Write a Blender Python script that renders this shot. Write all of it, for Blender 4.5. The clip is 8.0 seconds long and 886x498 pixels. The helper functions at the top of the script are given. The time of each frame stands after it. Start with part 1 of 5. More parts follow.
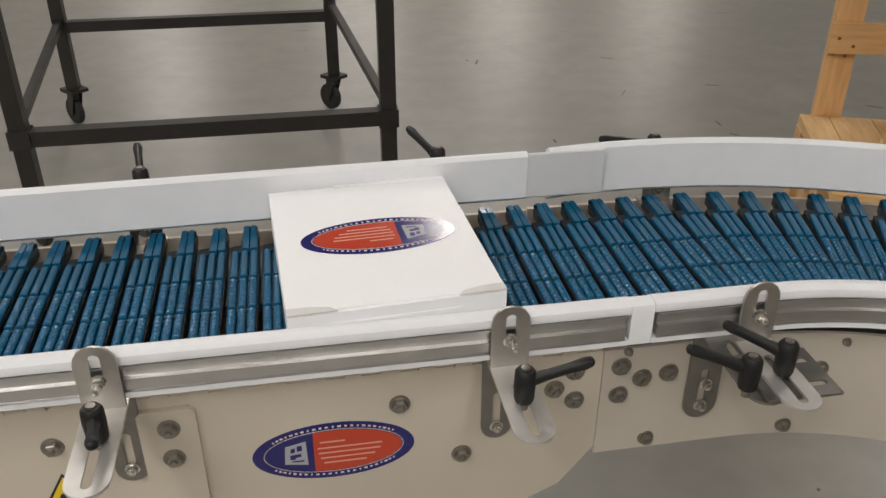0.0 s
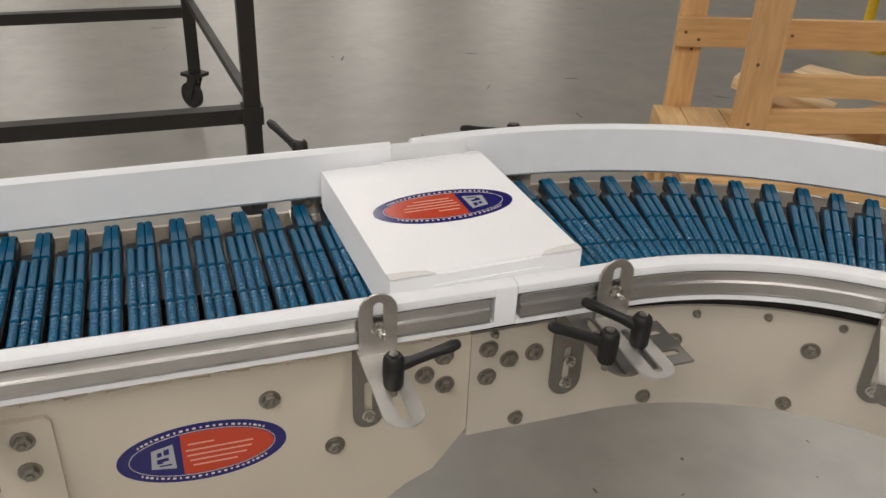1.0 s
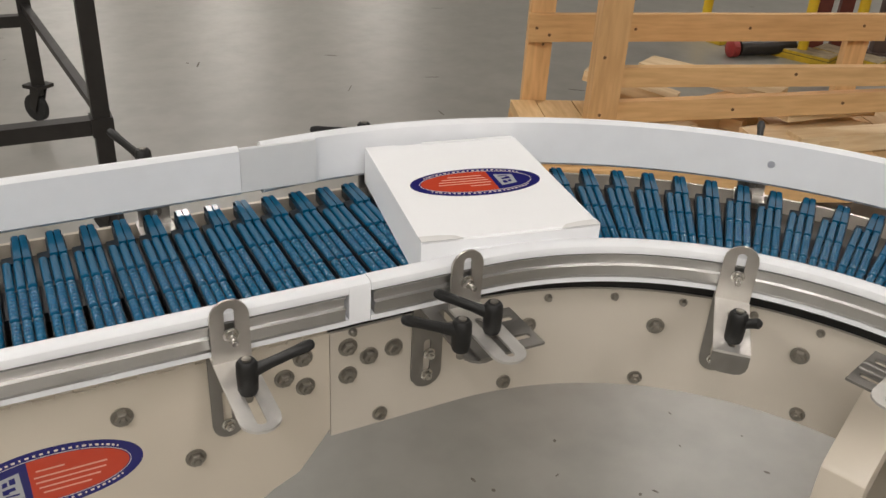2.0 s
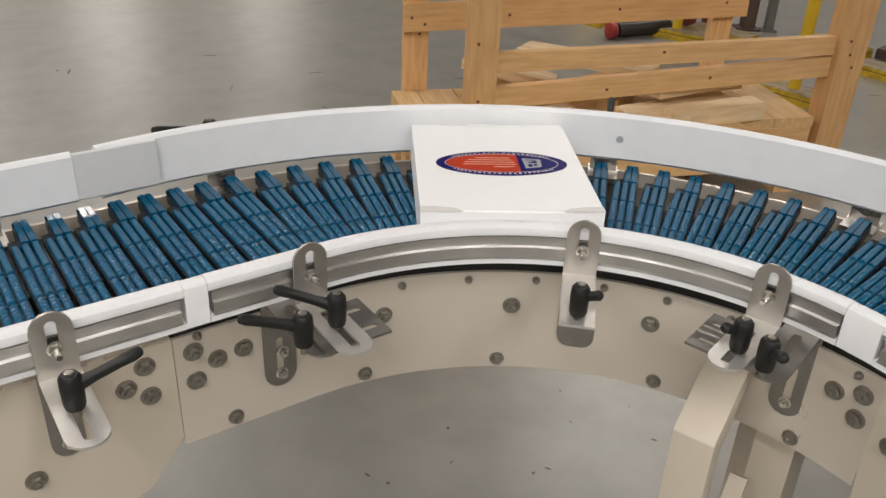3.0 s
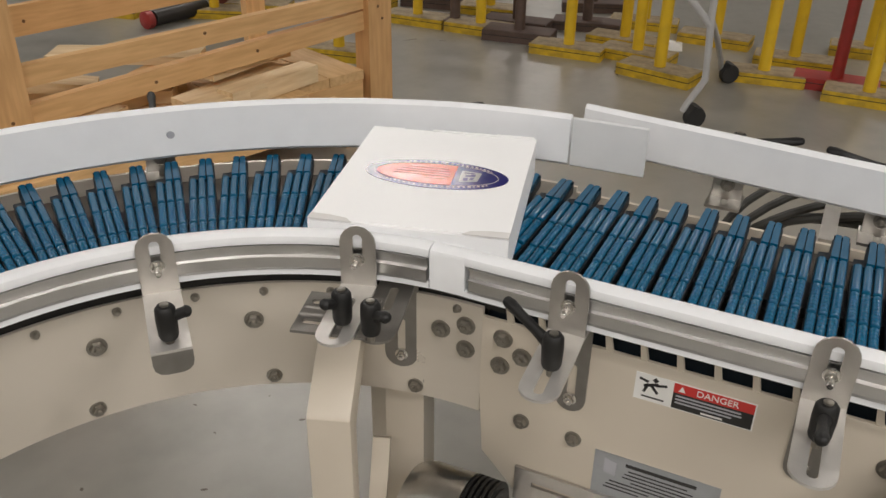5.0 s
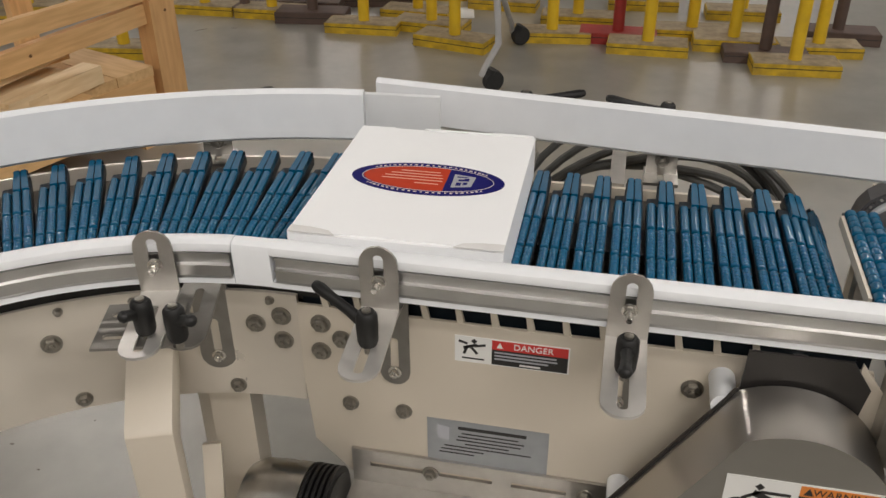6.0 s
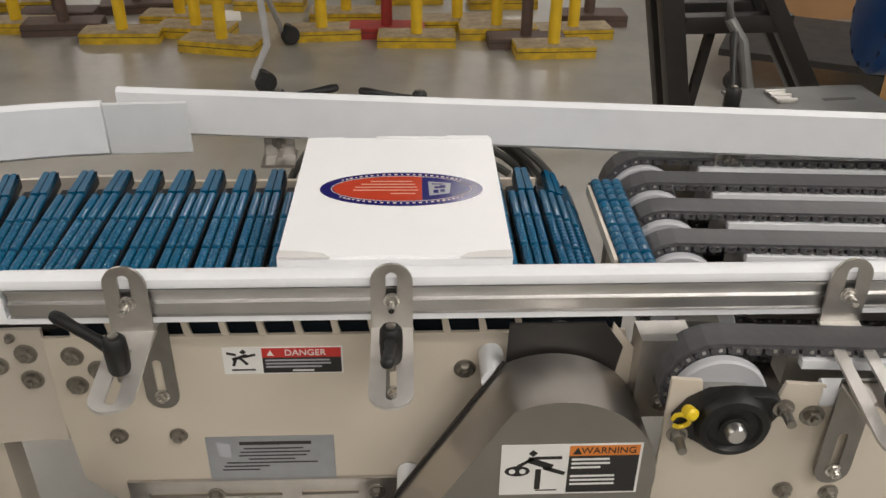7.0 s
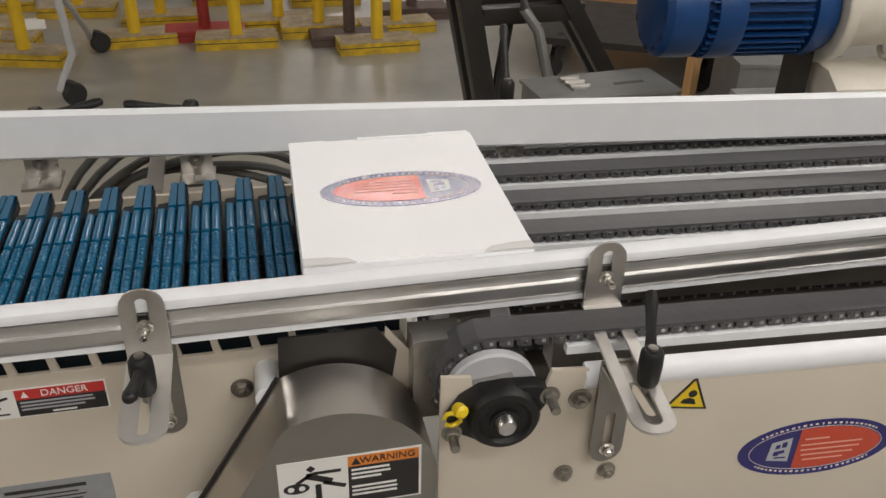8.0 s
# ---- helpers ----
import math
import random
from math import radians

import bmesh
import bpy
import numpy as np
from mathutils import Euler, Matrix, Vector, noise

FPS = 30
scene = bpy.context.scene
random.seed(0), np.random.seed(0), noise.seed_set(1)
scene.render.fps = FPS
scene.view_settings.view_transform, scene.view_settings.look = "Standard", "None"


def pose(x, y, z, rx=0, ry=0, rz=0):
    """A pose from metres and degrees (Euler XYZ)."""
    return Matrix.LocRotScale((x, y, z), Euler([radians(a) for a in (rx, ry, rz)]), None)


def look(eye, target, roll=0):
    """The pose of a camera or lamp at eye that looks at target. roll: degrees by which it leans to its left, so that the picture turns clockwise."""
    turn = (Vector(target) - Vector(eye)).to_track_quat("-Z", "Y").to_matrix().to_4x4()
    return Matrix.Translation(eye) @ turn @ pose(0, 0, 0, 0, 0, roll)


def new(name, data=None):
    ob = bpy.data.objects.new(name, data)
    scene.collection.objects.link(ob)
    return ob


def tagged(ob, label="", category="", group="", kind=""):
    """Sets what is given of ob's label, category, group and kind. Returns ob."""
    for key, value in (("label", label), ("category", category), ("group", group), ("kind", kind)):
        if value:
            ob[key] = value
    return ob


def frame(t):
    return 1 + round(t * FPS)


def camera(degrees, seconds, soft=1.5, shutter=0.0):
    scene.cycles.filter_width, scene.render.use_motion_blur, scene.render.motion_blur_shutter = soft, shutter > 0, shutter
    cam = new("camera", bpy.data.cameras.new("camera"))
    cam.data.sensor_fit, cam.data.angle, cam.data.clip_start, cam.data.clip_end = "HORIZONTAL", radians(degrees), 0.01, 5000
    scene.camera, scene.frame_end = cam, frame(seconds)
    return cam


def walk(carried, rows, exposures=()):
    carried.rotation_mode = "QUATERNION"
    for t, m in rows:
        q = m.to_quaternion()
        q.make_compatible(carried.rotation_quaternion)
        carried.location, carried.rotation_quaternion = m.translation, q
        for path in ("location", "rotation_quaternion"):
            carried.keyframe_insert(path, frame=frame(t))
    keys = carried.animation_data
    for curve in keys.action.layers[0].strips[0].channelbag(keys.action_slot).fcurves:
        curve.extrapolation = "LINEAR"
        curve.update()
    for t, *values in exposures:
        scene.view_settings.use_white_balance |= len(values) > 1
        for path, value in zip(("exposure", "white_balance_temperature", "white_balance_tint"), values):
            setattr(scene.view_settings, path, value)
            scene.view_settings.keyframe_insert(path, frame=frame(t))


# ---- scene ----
cam = camera(54.29, 8.0, 1.5)
PATH = [
    (0.0, (-0.4701, -0.2749, 1.4287), (-0.1679, 1.4387, 0.4426), 0.14),
    (0.5, (-0.4664, -0.2841, 1.4246), (-0.0645, 1.4111, 0.4423), 1.21),
    (1.0, (-0.461, -0.2855, 1.4228), (0.119, 1.3558, 0.438), 2.46),
    (2.3, (-0.4213, -0.3129, 1.4237), (0.4752, 1.1903, 0.4558), 3.17),
    (2.5, (-0.406, -0.3199, 1.4216), (0.5232, 1.1626, 0.4527), 2.93),
    (3.0, (-0.3708, -0.3345, 1.4169), (0.6452, 1.0874, 0.4443), 2.72),
    (3.5, (-0.338, -0.3206, 1.4163), (0.8543, 0.9509, 0.4357), 1.26),
    (4.0, (-0.3219, -0.3137, 1.4126), (1.0279, 0.7797, 0.4215), 1.16),
    (4.5, (-0.3161, -0.3041, 1.411), (1.1471, 0.637, 0.4243), 0.85),
    (4.7, (-0.3093, -0.3069, 1.4059), (1.1993, 0.5631, 0.4223), 1.02),
    (5.8, (-0.2811, -0.3304, 1.3894), (1.3866, 0.0976, 0.3717), -0.38),
    (6.0, (-0.2831, -0.3346, 1.3928), (1.3949, 0.0332, 0.3686), -0.38),
    (6.5, (-0.2722, -0.3569, 1.386), (1.4342, -0.2533, 0.348), 0.08),
    (7.0, (-0.2669, -0.3779, 1.3839), (1.4484, -0.4594, 0.3586), 0.79),
    (7.5, (-0.262, -0.4265, 1.3876), (1.4371, -0.6893, 0.3659), 1.41),
    (8.0, (-0.2567, -0.4714, 1.3871), (1.4098, -0.8736, 0.357), 1.54),
]
walk(cam, [(t, look(eye, target, roll)) for t, eye, target, roll in PATH],
     [(0.0, -0.25), (0.5, -0.25), (1.0, -0.13), (2.5, 0.02), (3.0, 0.03), (3.5, -0.07), (4.5, -0.09), (6.0, -0.12), (7.0, -0.06), (7.5, -0.12), (8.0, -0.21)])

# ---- light ----
world = bpy.data.worlds.new("hall_air")
world.use_nodes = True
world.node_tree.nodes["Background"].inputs[0].default_value = (1.0, 0.97, 0.92, 1)
world.node_tree.nodes["Background"].inputs[1].default_value = 0.25
scene.world = world
LAMP_WATTS = 110.0
LAMP_Z = 5.6
# Unseen spots: some follow glints, the rest are added to brighten plates and floor.
LAMP_SPOTS = [(-2.8, -2.6), (-4.2, -4.6), (-5.8, -1.6), (0.4, -5.0), (-1.6, -5.8), (-5.6, 1.2), (-1.2, 5.6), (6.1, 5.1), (6.5, -5.0), (1.4, 9.0), (-4.2, 8.2), (8.8, -2.2), (9.4, 5.2), (-3.1, 18.5), (1.2, 20.5), (5.0, 21.6), (9.2, 21.8), (18.2, -2.7), (17.5, 5.5)]


def ceiling_lamp(x, y):
    data = bpy.data.lights.new("tube_light", "AREA")
    data.shape, data.size, data.size_y = "RECTANGLE", 0.5, 2.4
    data.energy, data.color = LAMP_WATTS, (1.0, 0.94, 0.885)
    ob = new("tube_light", data)
    ob.matrix_basis = pose(x, y, LAMP_Z - 0.06)


for lx, ly in LAMP_SPOTS:
    ceiling_lamp(lx, ly)


# ---- materials ----
def material(name, color, rough=0.5, metal=0.0, grain=0.0, scale=40.0, stain=0.0, stain_scale=4.0, bump=0.0, bump_scale=200.0, dark=None, coat=0.0, stretch=None, clear=0.0, random_tone=0.0):
    m = bpy.data.materials.new(name)
    m.use_nodes = True
    nt = m.node_tree
    b = nt.nodes["Principled BSDF"]
    b.inputs["Roughness"].default_value = rough
    b.inputs["Metallic"].default_value = metal
    b.inputs["Coat Weight"].default_value = coat
    b.inputs["Subsurface Weight"].default_value = clear
    b.inputs["Subsurface Radius"].default_value = (0.004, 0.004, 0.004)
    tex = nt.nodes.new("ShaderNodeTexCoord")
    mapp = nt.nodes.new("ShaderNodeMapping")
    nt.links.new(tex.outputs["Object"], mapp.inputs[0])
    if stretch:
        mapp.inputs["Scale"].default_value = stretch
    dark = dark or tuple(c * 0.55 for c in color)
    last = None

    def noise_tex(sc, detail=4.0):
        n = nt.nodes.new("ShaderNodeTexNoise")
        n.inputs["Scale"].default_value = sc
        n.inputs["Detail"].default_value = detail
        nt.links.new(mapp.outputs[0], n.inputs["Vector"])
        return n

    def mix(a, bcol, fac_socket, amount, lo=0.35, hi=0.75):
        ramp = nt.nodes.new("ShaderNodeMapRange")
        ramp.inputs["From Min"].default_value = lo
        ramp.inputs["From Max"].default_value = hi
        ramp.inputs["To Max"].default_value = amount
        nt.links.new(fac_socket, ramp.inputs["Value"])
        mx = nt.nodes.new("ShaderNodeMix")
        mx.data_type = "RGBA"
        nt.links.new(ramp.outputs[0], mx.inputs["Factor"])
        if isinstance(a, tuple):
            mx.inputs[6].default_value = (*a, 1)
        else:
            nt.links.new(a, mx.inputs[6])
        mx.inputs[7].default_value = (*bcol, 1)
        return mx.outputs[2]

    last = tuple(color)
    if grain:
        last = mix(last, dark, noise_tex(scale, 6).outputs[0], grain)
    if stain:
        last = mix(last, dark, noise_tex(stain_scale, 8).outputs[0], stain, 0.38, 0.85)
    if random_tone:
        info = nt.nodes.new("ShaderNodeObjectInfo")
        last = mix(last, dark, info.outputs["Random"], random_tone, 0.0, 1.0)
    if isinstance(last, tuple):
        b.inputs["Base Color"].default_value = (*last, 1)
    else:
        nt.links.new(last, b.inputs["Base Color"])
    if grain or stain:
        rr = nt.nodes.new("ShaderNodeMapRange")
        rr.inputs["To Min"].default_value = max(rough - 0.08, 0.02)
        rr.inputs["To Max"].default_value = min(rough + 0.12, 1)
        nt.links.new(noise_tex(stain_scale * 3, 5).outputs[0], rr.inputs["Value"])
        nt.links.new(rr.outputs[0], b.inputs["Roughness"])
    if bump:
        bp = nt.nodes.new("ShaderNodeBump")
        bp.inputs["Strength"].default_value = bump
        bp.inputs["Distance"].default_value = 0.002
        nt.links.new(noise_tex(bump_scale, 5).outputs[0], bp.inputs["Height"])
        nt.links.new(bp.outputs[0], b.inputs["Normal"])
    return m


def glow(name, color, strength):
    m = bpy.data.materials.new(name)
    m.use_nodes = True
    b = m.node_tree.nodes["Principled BSDF"]
    b.inputs["Base Color"].default_value = (*color, 1)
    b.inputs["Emission Color"].default_value = (*color, 1)
    b.inputs["Emission Strength"].default_value = strength
    return m


CREAM = material("cream_paint", (0.635, 0.572, 0.478), 0.32, grain=0.25, scale=9, stain=0.18, stain_scale=5, bump=0.05, bump_scale=120, dark=(0.53, 0.47, 0.385))
SATIN = material("satin_steel", (0.70, 0.645, 0.565), 0.30, metal=0.35, grain=0.25, scale=5, stain=0.10, stain_scale=4, bump=0.04, bump_scale=150, dark=(0.56, 0.505, 0.43))
STEEL = material("stainless_steel", (0.60, 0.585, 0.56), 0.32, metal=1.0, grain=0.35, scale=60, bump=0.08, bump_scale=300)
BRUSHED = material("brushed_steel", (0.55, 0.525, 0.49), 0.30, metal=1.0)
BRUSHED.node_tree.nodes["Principled BSDF"].inputs["Anisotropic"].default_value = 0.75
BRUSHED.node_tree.nodes["Principled BSDF"].inputs["Anisotropic Rotation"].default_value = 0.25
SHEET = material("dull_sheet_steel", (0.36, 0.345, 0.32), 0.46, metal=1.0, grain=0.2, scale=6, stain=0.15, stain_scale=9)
# Paler than BRACKET: the lamp reflection on the upward feet is put into the colour.
FOOTSTEEL = material("lit_foot_steel", (0.72, 0.70, 0.67), 0.42, metal=0.75, grain=0.3, scale=40, stain=0.15, stain_scale=25, bump=0.04)
LINKSTEEL = material("link_steel", (0.34, 0.325, 0.305), 0.50, metal=1.0, grain=0.3, scale=40, stain=0.2, stain_scale=25, bump=0.05)
BRACKET = material("bracket_steel", (0.56, 0.54, 0.51), 0.40, metal=1.0, grain=0.3, scale=40, stain=0.2, stain_scale=25, bump=0.05)
ALU = material("aluminium", (0.62, 0.615, 0.605), 0.30, metal=1.0, grain=0.25, scale=25, bump=0.04, bump_scale=90)
BRIGHT = material("bright_zinc", (0.70, 0.68, 0.64), 0.25, metal=1.0, grain=0.3, scale=150)
BOLT = material("bolt_steel", (0.36, 0.34, 0.305), 0.42, metal=1.0, grain=0.4, scale=180, bump=0.05)
WHITE = material("white_plastic", (0.885, 0.905, 0.935), 0.38, grain=0.08, scale=30, stain=0.08, stain_scale=9, bump=0.03, clear=0.1)
CARTON = material("white_card", (0.965, 0.975, 0.99), 0.40, grain=0.06, scale=14, stain=0.04, stain_scale=6, bump=0.06, bump_scale=60)
CARD_EDGE = material("card_edge", (0.74, 0.735, 0.725), 0.7, grain=0.1, scale=60)
BLUE = material("blue_rollers", (0.002, 0.100, 0.208), 0.15, grain=0.2, scale=120, dark=(0.002, 0.076, 0.155), random_tone=0.5)
BLUE.node_tree.nodes["Principled BSDF"].inputs["Specular IOR Level"].default_value = 0.45
SLATBASE = material("slat_base", (0.006, 0.012, 0.018), 0.5, grain=0.5, scale=50)
BLACK = material("black_plastic", (0.006, 0.006, 0.006), 0.5, grain=0.3, scale=80, bump=0.1)
RUBBER = material("black_rubber", (0.02, 0.02, 0.02), 0.65, grain=0.3, scale=60)
CHAINGREY = material("grey_chain", (0.095, 0.094, 0.10), 0.42, grain=0.4, scale=70, random_tone=0.3)
DISCWHITE = material("disc_plastic", (0.52, 0.53, 0.56), 0.45, grain=0.2, scale=40)
# Added bed plates; their dark colour stands for shade in the chain gaps.
SHADOWBED = material("bed_gap_shade", (0.11, 0.095, 0.08), 0.5, grain=0.5, scale=14)
FLOOR = material("polished_concrete", (0.302, 0.290, 0.260), 0.33, grain=0.35, scale=1.6, stain=0.75, stain_scale=6.0, dark=(0.185, 0.182, 0.160), coat=0.75)
FLOOR.node_tree.nodes["Principled BSDF"].inputs["Coat Roughness"].default_value = 0.34
FLOORMARK = material("floor_scuff", (0.14, 0.12, 0.1), 0.5, grain=0.5, scale=80)
DARKSTEEL = material("dark_steel", (0.034, 0.031, 0.029), 0.42, metal=0.3, grain=0.5, scale=20, bump=0.08, bump_scale=80)
PINE = material("pine_wood", (0.84, 0.55, 0.265), 0.55, grain=0.55, scale=7, stain=0.3, stain_scale=3, bump=0.12, bump_scale=60, dark=(0.46, 0.245, 0.09), stretch=(1, 9, 9), random_tone=0.35)
CROSSPINE = material("deck_pine", (0.80, 0.56, 0.29), 0.6, grain=0.55, scale=7, stain=0.35, stain_scale=3, bump=0.12, bump_scale=60, dark=(0.46, 0.26, 0.10), stretch=(9, 1, 9), random_tone=0.4)
UPPINE = material("post_pine", (0.78, 0.49, 0.23), 0.55, grain=0.55, scale=7, stain=0.3, stain_scale=3, bump=0.12, bump_scale=60, dark=(0.44, 0.23, 0.085), stretch=(9, 9, 1), random_tone=0.35)
PALEPINE = material("fresh_pine", (0.88, 0.71, 0.46), 0.6, grain=0.6, scale=6, stain=0.2, stain_scale=3, bump=0.12, bump_scale=60, dark=(0.55, 0.36, 0.17), stretch=(1, 8, 8), random_tone=0.3)
KNOT = material("knot_brown", (0.15, 0.075, 0.03), 0.7)
YELLOW = material("worn_yellow_paint", (0.72, 0.47, 0.02), 0.42, grain=0.5, scale=14, stain=0.6, stain_scale=22, dark=(0.13, 0.09, 0.035), bump=0.15, bump_scale=60)
YELLOWPOST = material("yellow_paint", (0.76, 0.50, 0.02), 0.38, grain=0.35, scale=9, stain=0.2, stain_scale=30, dark=(0.45, 0.27, 0.03), bump=0.1, bump_scale=60)
YELLOWTOP = material("dirty_foot_top", (0.40, 0.32, 0.20), 0.6, grain=0.6, scale=25, stain=0.5, stain_scale=12, dark=(0.12, 0.09, 0.06), bump=0.15, bump_scale=80)
BROWNSTEEL = material("brown_steel", (0.11, 0.07, 0.055), 0.6, grain=0.6, scale=20, dark=(0.05, 0.04, 0.04))
RUSTRED = material("rust_red_paint", (0.16, 0.035, 0.025), 0.55, grain=0.5, scale=20, dark=(0.07, 0.02, 0.015))
REDPAINT = material("red_paint", (0.33, 0.03, 0.025), 0.45, grain=0.5, scale=20, dark=(0.14, 0.02, 0.02))
GREYPAINT = material("light_grey_paint", (0.48, 0.48, 0.48), 0.4, grain=0.3, scale=12)
MOTORBLUE = material("motor_blue", (0.006, 0.055, 0.20), 0.36, grain=0.4, scale=30, bump=0.12, bump_scale=90)
MOTORDARK = material("motor_dark", (0.004, 0.012, 0.04), 0.6)
GEARWHITE = material("gear_paint", (0.68, 0.64, 0.56), 0.4, grain=0.3, scale=20, bump=0.05)
LABELBLUE = material("label_blue", (0.014, 0.014, 0.14), 0.16)
LABELRED = material("label_red", (0.56, 0.06, 0.026), 0.16, grain=0.15, scale=60)
LABELGREY = material("label_grey", (0.42, 0.43, 0.47), 0.14)
LABELPALE = material("label_pale", (0.75, 0.66, 0.62), 0.3)
LABELPRINT = material("label_print", (0.74, 0.36, 0.27), 0.3)
JBOXGREY = material("worn_grey_metal", (0.20, 0.20, 0.195), 0.45, metal=0.3, grain=0.4, scale=18)
SIGNWHITE = material("sign_white", (0.80, 0.80, 0.78), 0.4)
SIGNRED = material("sign_red", (0.56, 0.035, 0.03), 0.4)
SIGNORANGE = material("sign_orange", (0.70, 0.23, 0.04), 0.4)
SIGNBLACK = material("sign_black", (0.015, 0.014, 0.014), 0.4)
SIGNYELLOW = material("sign_yellow", (0.80, 0.58, 0.015), 0.4)
PLATEGREY = material("nameplate_metal", (0.36, 0.38, 0.40), 0.4, metal=0.6, grain=0.2, scale=60)
CABLE = material("cable_grey", (0.075, 0.075, 0.07), 0.5, grain=0.3, scale=50)
WALLPAINT = material("wall_paint", (0.52, 0.50, 0.46), 0.7, grain=0.2, scale=2, stain=0.2, stain_scale=1)
CEILING = material("ceiling_paint", (0.32, 0.31, 0.29), 0.8, grain=0.3, scale=2, stain=0.2, stain_scale=1)
STRIP = material("milky_plastic", (0.86, 0.875, 0.89), 0.42, grain=0.08, scale=30)
STRIP.node_tree.nodes["Principled BSDF"].inputs["Transmission Weight"].default_value = 0.2
TUBE = glow("lamp_tube", (1.0, 0.96, 0.88), 6.0)


# ---- mesh helpers ----
def mesh_of(name, bm, mat, bevel=0.0, smooth=True):
    if bevel:
        edges = [e for e in bm.edges if len(e.link_faces) == 2 and e.calc_face_angle(0) > 0.6]
        bmesh.ops.bevel(bm, geom=edges, offset=bevel, segments=2, profile=0.6, affect="EDGES", clamp_overlap=True)
    bmesh.ops.recalc_face_normals(bm, faces=bm.faces)
    me = bpy.data.meshes.new(name)
    bm.to_mesh(me)
    bm.free()
    me.materials.append(mat)
    if smooth:
        me.polygons.foreach_set("use_smooth", [True] * len(me.polygons))
        me.set_sharp_from_angle(angle=radians(35))
    return me


def part(name, bm, mat, parent, label="", bevel=0.0, m=None, smooth=True):
    me = bm if isinstance(bm, bpy.types.Mesh) else mesh_of(name, bm, mat, bevel, smooth)
    ob = new(name, me)
    ob.parent = parent
    if m is not None:
        ob.matrix_basis = m
    if label:
        ob["label"] = label
    return ob


def thing(name, label, category, m=None, group="", kind=""):
    ob = new(name)
    ob.empty_display_size = 0.05
    if m is not None:
        ob.matrix_basis = m
    return tagged(ob, label, category, group, kind)


def solo(name, bm, mat, label, category, m=None, bevel=0.0, group="", kind=""):
    ob = new(name, mesh_of(name, bm, mat, bevel))
    if m is not None:
        ob.matrix_basis = m
    return tagged(ob, label, category, group, kind)


def add_box(bm, x0, x1, y0, y1, z0, z1, m=None):
    vs = [bm.verts.new((x, y, z)) for x in (x0, x1) for y in (y0, y1) for z in (z0, z1)]
    for f in ((0, 1, 3, 2), (4, 6, 7, 5), (0, 4, 5, 1), (2, 3, 7, 6), (0, 2, 6, 4), (1, 5, 7, 3)):
        bm.faces.new([vs[i] for i in f])
    if m is not None:
        bmesh.ops.transform(bm, matrix=m, verts=vs)
    return vs


def box(x0, x1, y0, y1, z0, z1):
    bm = bmesh.new()
    add_box(bm, x0, x1, y0, y1, z0, z1)
    return bm


def add_lathe(bm, profile, n=20, m=None, closed=True):
    """Turns (radius, height) pairs about z."""
    rings = []
    allv = []
    for r, z in profile:
        ring = [bm.verts.new((r * math.cos(2 * math.pi * i / n), r * math.sin(2 * math.pi * i / n), z)) for i in range(n)]
        rings.append(ring)
        allv += ring
    for a, b in zip(rings, rings[1:]):
        for i in range(n):
            bm.faces.new((a[i], a[(i + 1) % n], b[(i + 1) % n], b[i]))
    if closed:
        bm.faces.new(rings[0][::-1])
        bm.faces.new(rings[-1])
    if m is not None:
        bmesh.ops.transform(bm, matrix=m, verts=allv)
    return allv


def lathe(profile, n=20, m=None):
    bm = bmesh.new()
    add_lathe(bm, profile, n, m)
    return bm


def add_prism(bm, outline, z0, z1, m=None):
    a = [bm.verts.new((x, y, z0)) for x, y in outline]
    b = [bm.verts.new((x, y, z1)) for x, y in outline]
    bm.faces.new(a[::-1])
    bm.faces.new(b)
    n = len(a)
    for i in range(n):
        bm.faces.new((a[i], a[(i + 1) % n], b[(i + 1) % n], b[i]))
    if m is not None:
        bmesh.ops.transform(bm, matrix=m, verts=a + b)
    return a + b


def prism(outline, z0, z1, m=None):
    bm = bmesh.new()
    add_prism(bm, outline, z0, z1, m)
    return bm


def ellipse(a, b, n=48, cx=0.0, cy=0.0, lo=0.0, hi=360.0):
    whole = hi - lo >= 359.9
    k = n if whole else n + 1
    return [(cx + a * math.cos(radians(lo + (hi - lo) * i / n)), cy + b * math.sin(radians(lo + (hi - lo) * i / n))) for i in range(k)]


def slotted_plate(w, y0, y1, s0, s1, slot, thick, round0=False, round1=True):
    """A plate in the xy plane from y0 to y1, w wide, with a slot from s0 to s1; its ends round or square."""
    n = 8
    outer, inner = [], []
    for end, (ye, se, rnd) in enumerate(((y1, s1, round1), (y0, s0, round0))):
        for i in range(n + 1):
            a = math.pi * i / n + end * math.pi
            c, s = math.cos(a), math.sin(a)
            sign = 1 if end == 0 else -1
            if rnd:
                outer.append((w / 2 * c, ye - sign * w / 2 + w / 2 * s))
            else:
                k = max(abs(c), abs(s))
                outer.append((w / 2 * c / k, ye - sign * w / 2 + w / 2 * s / k))
            inner.append((slot / 2 * c, se - sign * slot / 2 + slot / 2 * s))
    bm = bmesh.new()
    layers = []
    for z in (0, thick):
        layers.append(([bm.verts.new((x, y, z)) for x, y in outer], [bm.verts.new((x, y, z)) for x, y in inner]))
    k = len(outer)
    for i in range(k):
        j = (i + 1) % k
        (o0, i0), (o1, i1) = layers
        bm.faces.new((o0[i], i0[i], i0[j], o0[j]))
        bm.faces.new((o1[i], o1[j], i1[j], i1[i]))
        bm.faces.new((o0[i], o0[j], o1[j], o1[i]))
        bm.faces.new((i0[i], i1[i], i1[j], i0[j]))
    return bm


